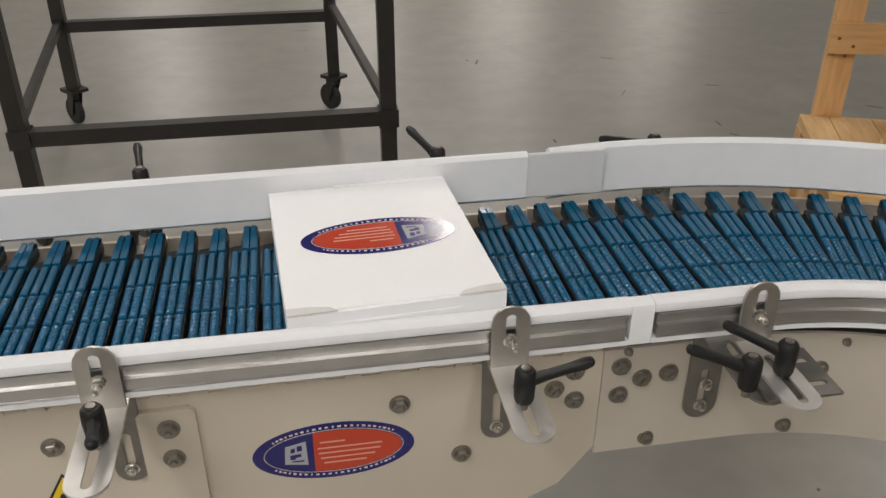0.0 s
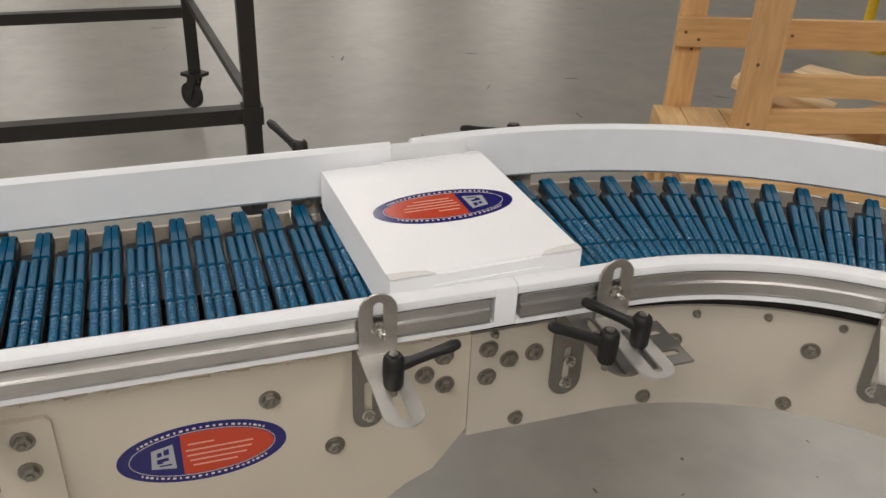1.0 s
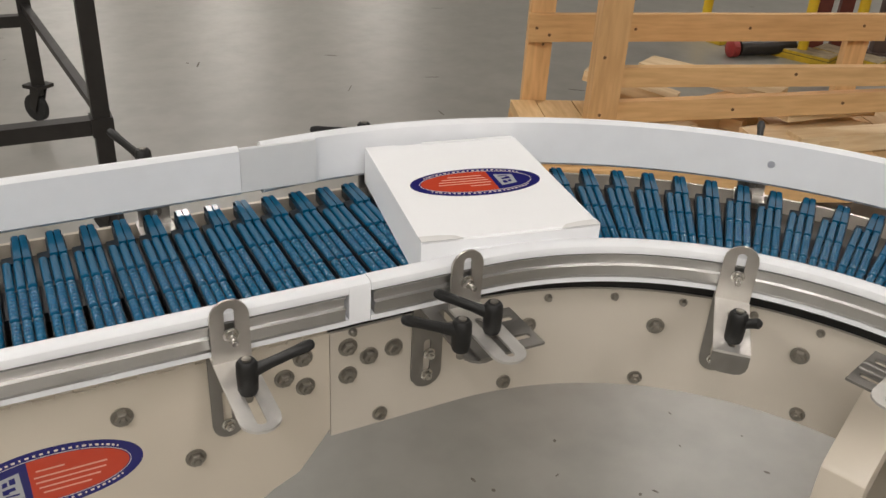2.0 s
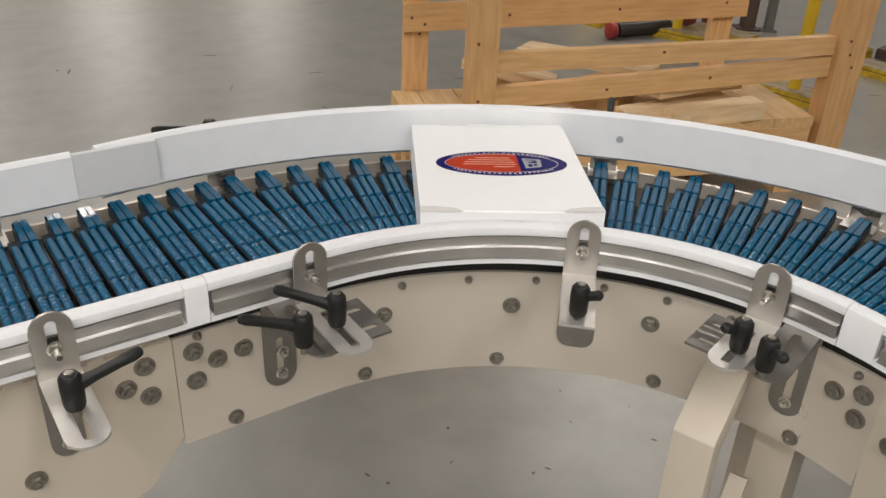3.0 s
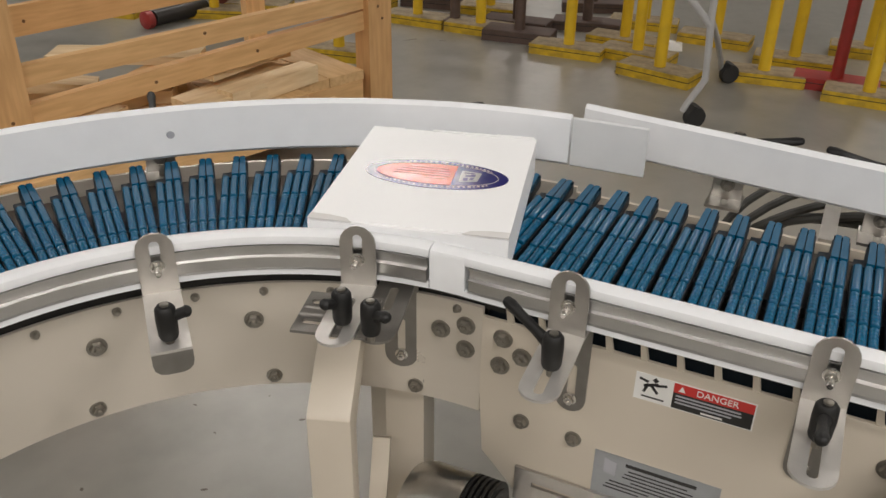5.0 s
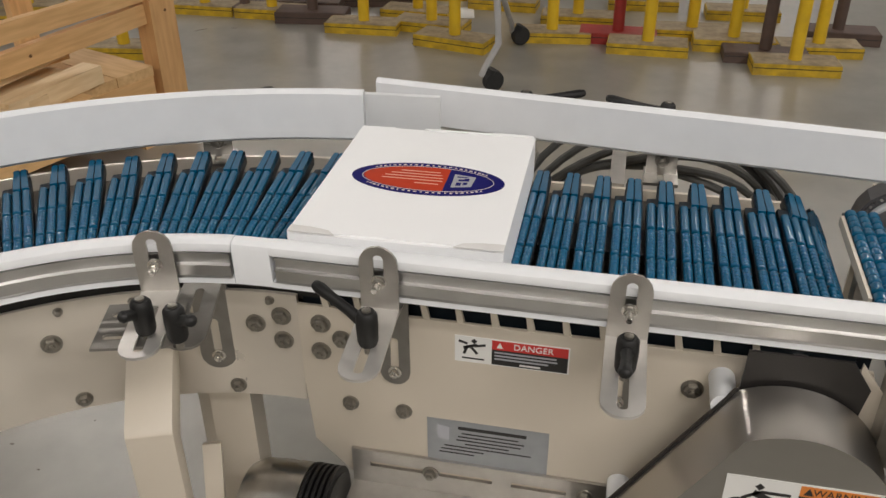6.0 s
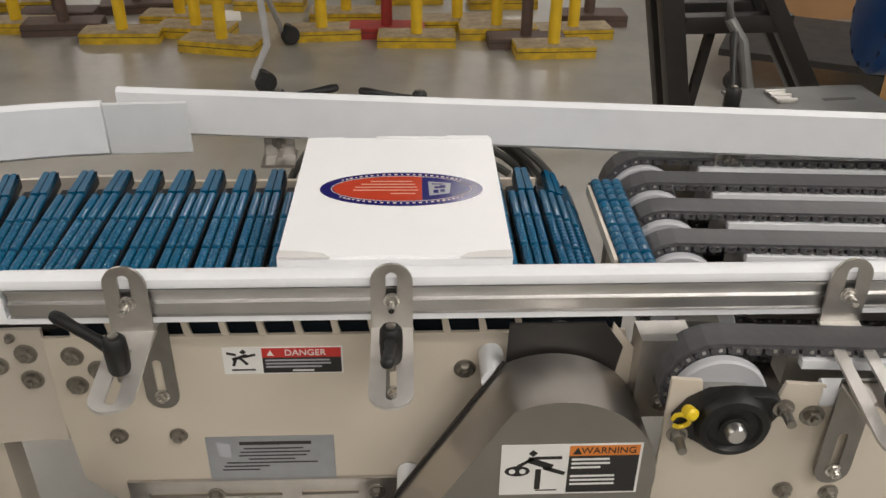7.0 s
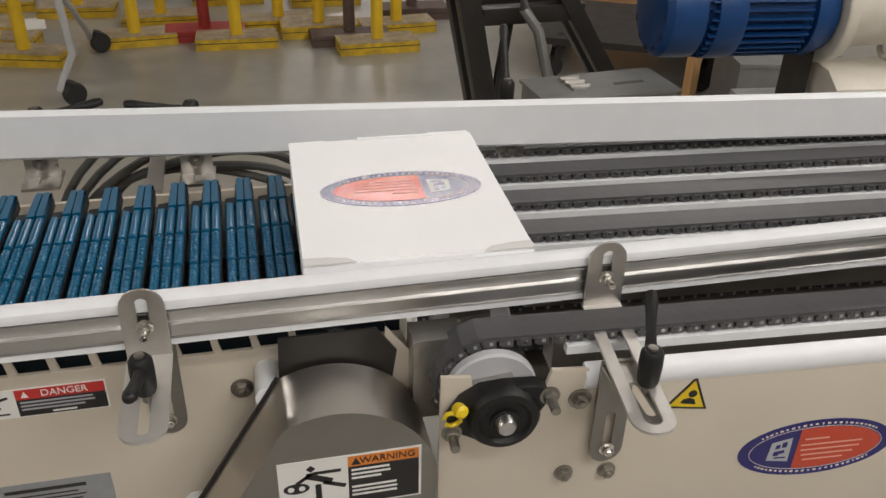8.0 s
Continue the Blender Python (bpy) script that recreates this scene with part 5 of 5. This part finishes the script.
def motor():
    """Blue finned motor on a cream gearbox, its axis along the far side of the transfer conveyor."""
    g = thing("gear_motor", "blue finned electric motor on a cream gearbox", "motor", pose(1.505, -1.352, 0.872, 0, 0, -5))
    turn = pose(0, 0, 0, 90, 0, 0)
    part("fan_cowl", lathe([(0.06, 0.0), (0.095, 0.004), (0.108, 0.018), (0.110, 0.07), (0.108, 0.09)], 36, turn), MOTORBLUE, g, "blue fan cowl")
    bm = bmesh.new()
    for r in (0.03, 0.05, 0.07, 0.09):
        for k in range(12):
            a = 2 * math.pi * k / 12
            add_box(bm, -0.004, 0.004, -0.007, 0.007, -0.0012, 0.0016, turn @ pose(r * math.cos(a), r * math.sin(a), 0.0015 if r < 0.06 else 0.004, 0, 0, math.degrees(a)))
    part("grille", bm, MOTORDARK, g, "dark grille slots")
    part("frame", lathe([(0.092, 0.09), (0.092, 0.34)], 36, turn), MOTORBLUE, g)
    fin = mesh_of("fin", box(-0.0018, 0.0018, 0.088, 0.110, 0.10, 0.33), MOTORBLUE)
    for k in range(36):
        part("fin", fin, MOTORBLUE, g, m=turn @ pose(0, 0, 0, 0, 0, k * 10))
    part("band", lathe([(0.112, 0.115), (0.113, 0.118), (0.113, 0.175), (0.112, 0.178)], 36, turn), MOTORBLUE, g)
    part("end_bell", lathe([(0.11, 0.34), (0.112, 0.36), (0.100, 0.395), (0.06, 0.40)], 36, turn), MOTORBLUE, g)
    part("flange", lathe([(0.125, 0.40), (0.128, 0.404), (0.128, 0.425), (0.115, 0.432)], 36, turn), GEARWHITE, g, "cream flange")
    part("gearbox", lathe([(0.095, 0.43), (0.090, 0.60), (0.11, 0.62), (0.11, 0.72)], 28, turn), GEARWHITE, g, "cream gearbox")
    part("bearing_housing", prism([(-0.09, -0.25), (0.09, -0.25), (0.09, -0.16), (0.04, -0.13), (-0.04, -0.13), (-0.09, -0.16)], 0.42, 0.62, turn @ pose(-0.03, 0, 0)), GEARWHITE, g, "cream bearing housing", bevel=0.004)
    part("eye", tube_along([(0.03 * math.cos(a * 0.5), -0.60, -0.10 + 0.03 * math.sin(a * 0.5)) for a in range(13)], 0.008, 8), GEARWHITE, g)
    part("mount_foot", box(-0.03, 0.03, -0.40, -0.36, -0.24, -0.10), DARKSTEEL, g)
    part("mount_plate", box(-0.14, 0.14, -0.70, -0.30, -0.265, -0.25), GREYPAINT, g)
    part("mount_post", box(-0.04, 0.04, -0.62, -0.54, -0.885, -0.265), DARKSTEEL, g)
    return g


def cable_coil():
    root = thing("cable_coil", "coil of grey cable hung behind the discharge conveyor", "cable")
    for k in range(6):
        r = 0.115 + 0.010 * k
        pts = []
        for i in range(40):
            a = 2 * math.pi * i / 40
            pts.append((0.90 + 0.03 * math.sin(2 * a + k) + 0.006 * k, -0.40 + r * 1.30 * math.cos(a), 0.742 + r * 0.95 * math.sin(a) + 0.006 * math.sin(3 * a + k)))
        part("turn", tube_along(pts, 0.0062, 8, True), CABLE, root)
    part("hook", box(0.777, 0.91, -0.35, -0.33, 0.868, 0.876), BRACKET, root)
    return root


def far_clutter():
    rb = thing("fallen_tube", "dark rolled mat with a red end lying on the floor", "roll", pose(3.72, 3.38, 0.052, 0, 90, -11))
    part("roll", lathe([(0.045, -0.18), (0.045, 0.2)], 18), DARKSTEEL, rb)
    part("end_cap", lathe([(0.052, 0.2), (0.052, 0.24), (0.035, 0.25)], 18, pose(0, 0, 0, 180)), REDPAINT, rb, "red end cap")
    solo("paper_sheet", prism([(-0.11, -0.15), (0.11, -0.15), (0.11, 0.15), (-0.11, 0.15)], 0, 0.002), SIGNWHITE, "white paper sheet lying on the floor", "paper", pose(4.62, 0.70, 0.001, 0, 0, 12))
    solo("cardboard_carton", box(-0.3, 0.3, -0.35, 0.35, 0, 0.45), material("brown_card", (0.36, 0.20, 0.09), 0.75, grain=0.3, scale=9), "brown cardboard carton on the floor", "carton", pose(4.85, -2.62, 0, 0, 0, 4), 0.004)
    pc = thing("pallet_cart", "low dark steel cart with casters", "cart", pose(3.54, -2.32, 0, 0, 0, -25.4))
    part("deck", box(-0.35, 0.35, -0.45, 0.45, 0.17, 0.20), DARKSTEEL, pc, bevel=0.003)
    for x in (-0.28, 0.28):
        for y in (-0.34, 0.34):
            caster(pc, pose(x, y, 0, 0, 0, 30))
    solo("wooden_batten", box(-0.022, 0.022, -0.022, 0.022, 0, 0.55), UPPINE, "short upright pine batten beside the cart", "batten", pose(3.10, -2.40, 0, 0, 0, 20), 0.002)
    gb = thing("sheet_metal_box", "low grey sheet-metal box on the floor", "metal box", pose(2.80, -2.62, 0, 0, 0, -12))
    part("body", box(-0.16, 0.16, -0.22, 0.22, 0, 0.27), JBOXGREY, gb, bevel=0.003)
    part("lid", box(-0.165, 0.165, -0.225, 0.225, 0.27, 0.285), JBOXGREY, gb, bevel=0.002)
    for x, y, w, mat, label, turn in ((4.12, 3.36, 0.09, RUSTRED, "rust-red painted steel upright on a floor plate", -40), (4.25, 3.30, 0.075, RUSTRED, "rust-red painted steel upright on a floor plate", -40), (4.52, 3.20, 0.08, BROWNSTEEL, "rusty brown steel upright on a floor plate", -35), (4.61, 3.10, 0.05, JBOXGREY, "grey painted steel upright on a floor plate", -35)):
        up = thing("steel_upright", label, "upright", pose(x, y, 0, 0, 0, turn), "steel uprights")
        part("post", box(-w / 2, w / 2, -w / 2, w / 2, 0.012, 1.5), mat, up, bevel=0.004)
        part("floor_plate", box(-w * 0.9, w * 0.9, -w * 0.9, w * 0.9, 0, 0.012), mat, up, bevel=0.002)
    rnd = random.Random(11)
    bm = bmesh.new()
    for i in range(60):
        x, y = rnd.uniform(-2.5, 5), rnd.uniform(-0.2, 5)
        a, l = rnd.uniform(0, 180), rnd.uniform(0.008, 0.05)
        add_prism(bm, ellipse(l, rnd.uniform(0.002, 0.006), 8), 0.0002, 0.0006, pose(x, y, 0, 0, 0, a))
    for i in range(70):
        x, y = rnd.uniform(-0.5, 1.2), rnd.uniform(-0.6, 1.0)
        a, l = rnd.uniform(0, 180), rnd.uniform(0.002, 0.009)
        add_prism(bm, ellipse(l, rnd.uniform(0.0015, 0.005), 7), 0.0002, 0.0006, pose(x, y, 0, 0, 0, a))
    solo("floor_scuffs", bm, FLOORMARK, "small dark scuffs and chips on the concrete", "scuff", kind="stuff")


hall()
infeed_conveyor()
curve_conveyor()
discharge_conveyor()
drive_cover()
near_rails()
far_rails()
brackets()
BOX = carton()
tube_rack()
crate()
lumber()
stands()
grey_trestle()
machine_stand()
junction_box()
motor()
cable_coil()
far_clutter()
transfer_roller_plate()
LINKS = transfer_conveyor()
SLATS = slats()

BOX_ROWS = [
    (0.0, -0.3960, 0.5817, 3.6), (0.5, -0.2760, 0.5830, 3.3), (1.0, -0.1570, 0.5835, 3.0), (1.5, -0.0385, 0.5825, -1.0), (2.0, 0.0820, 0.5720, -9.7),
    (2.5, 0.2020, 0.5400, -18.9), (3.0, 0.3030, 0.4890, -30.3), (3.5, 0.4003, 0.4138, -42.0), (4.0, 0.4693, 0.3310, -52.8), (4.5, 0.5280, 0.2225, -64.2),
    (5.0, 0.5600, 0.1090, -75.5), (5.5, 0.5725, -0.0080, -85.0), (6.0, 0.5725, -0.1250, -89.4), (6.5, 0.5705, -0.2490, -89.9), (7.0, 0.5690, -0.3680, -90.8),
    (7.5, 0.5665, -0.4970, -91.1), (8.0, 0.5660, -0.6190, -91.3)]


def motions():
    walk(BOX, [(t, pose(x, y, ZB + 0.0005, 0, 0, a)) for t, x, y, a in BOX_ROWS])
    times = [i * 0.2 for i in range(41)]
    for slat, u in SLATS:
        walk(slat, [(t, chain_pose(u + SPEED * t)) for t in times])
    for link, u, x in LINKS:
        walk(link, [(t, link_pose(u + SPEED * t, x)) for t in times])
    for disc, x in SPROCKETS:
        walk(disc, [(t, pose(x, 0, TZ, math.degrees(SPEED / TR) * (t - 7.0), 0, 0)) for t in times])


motions()
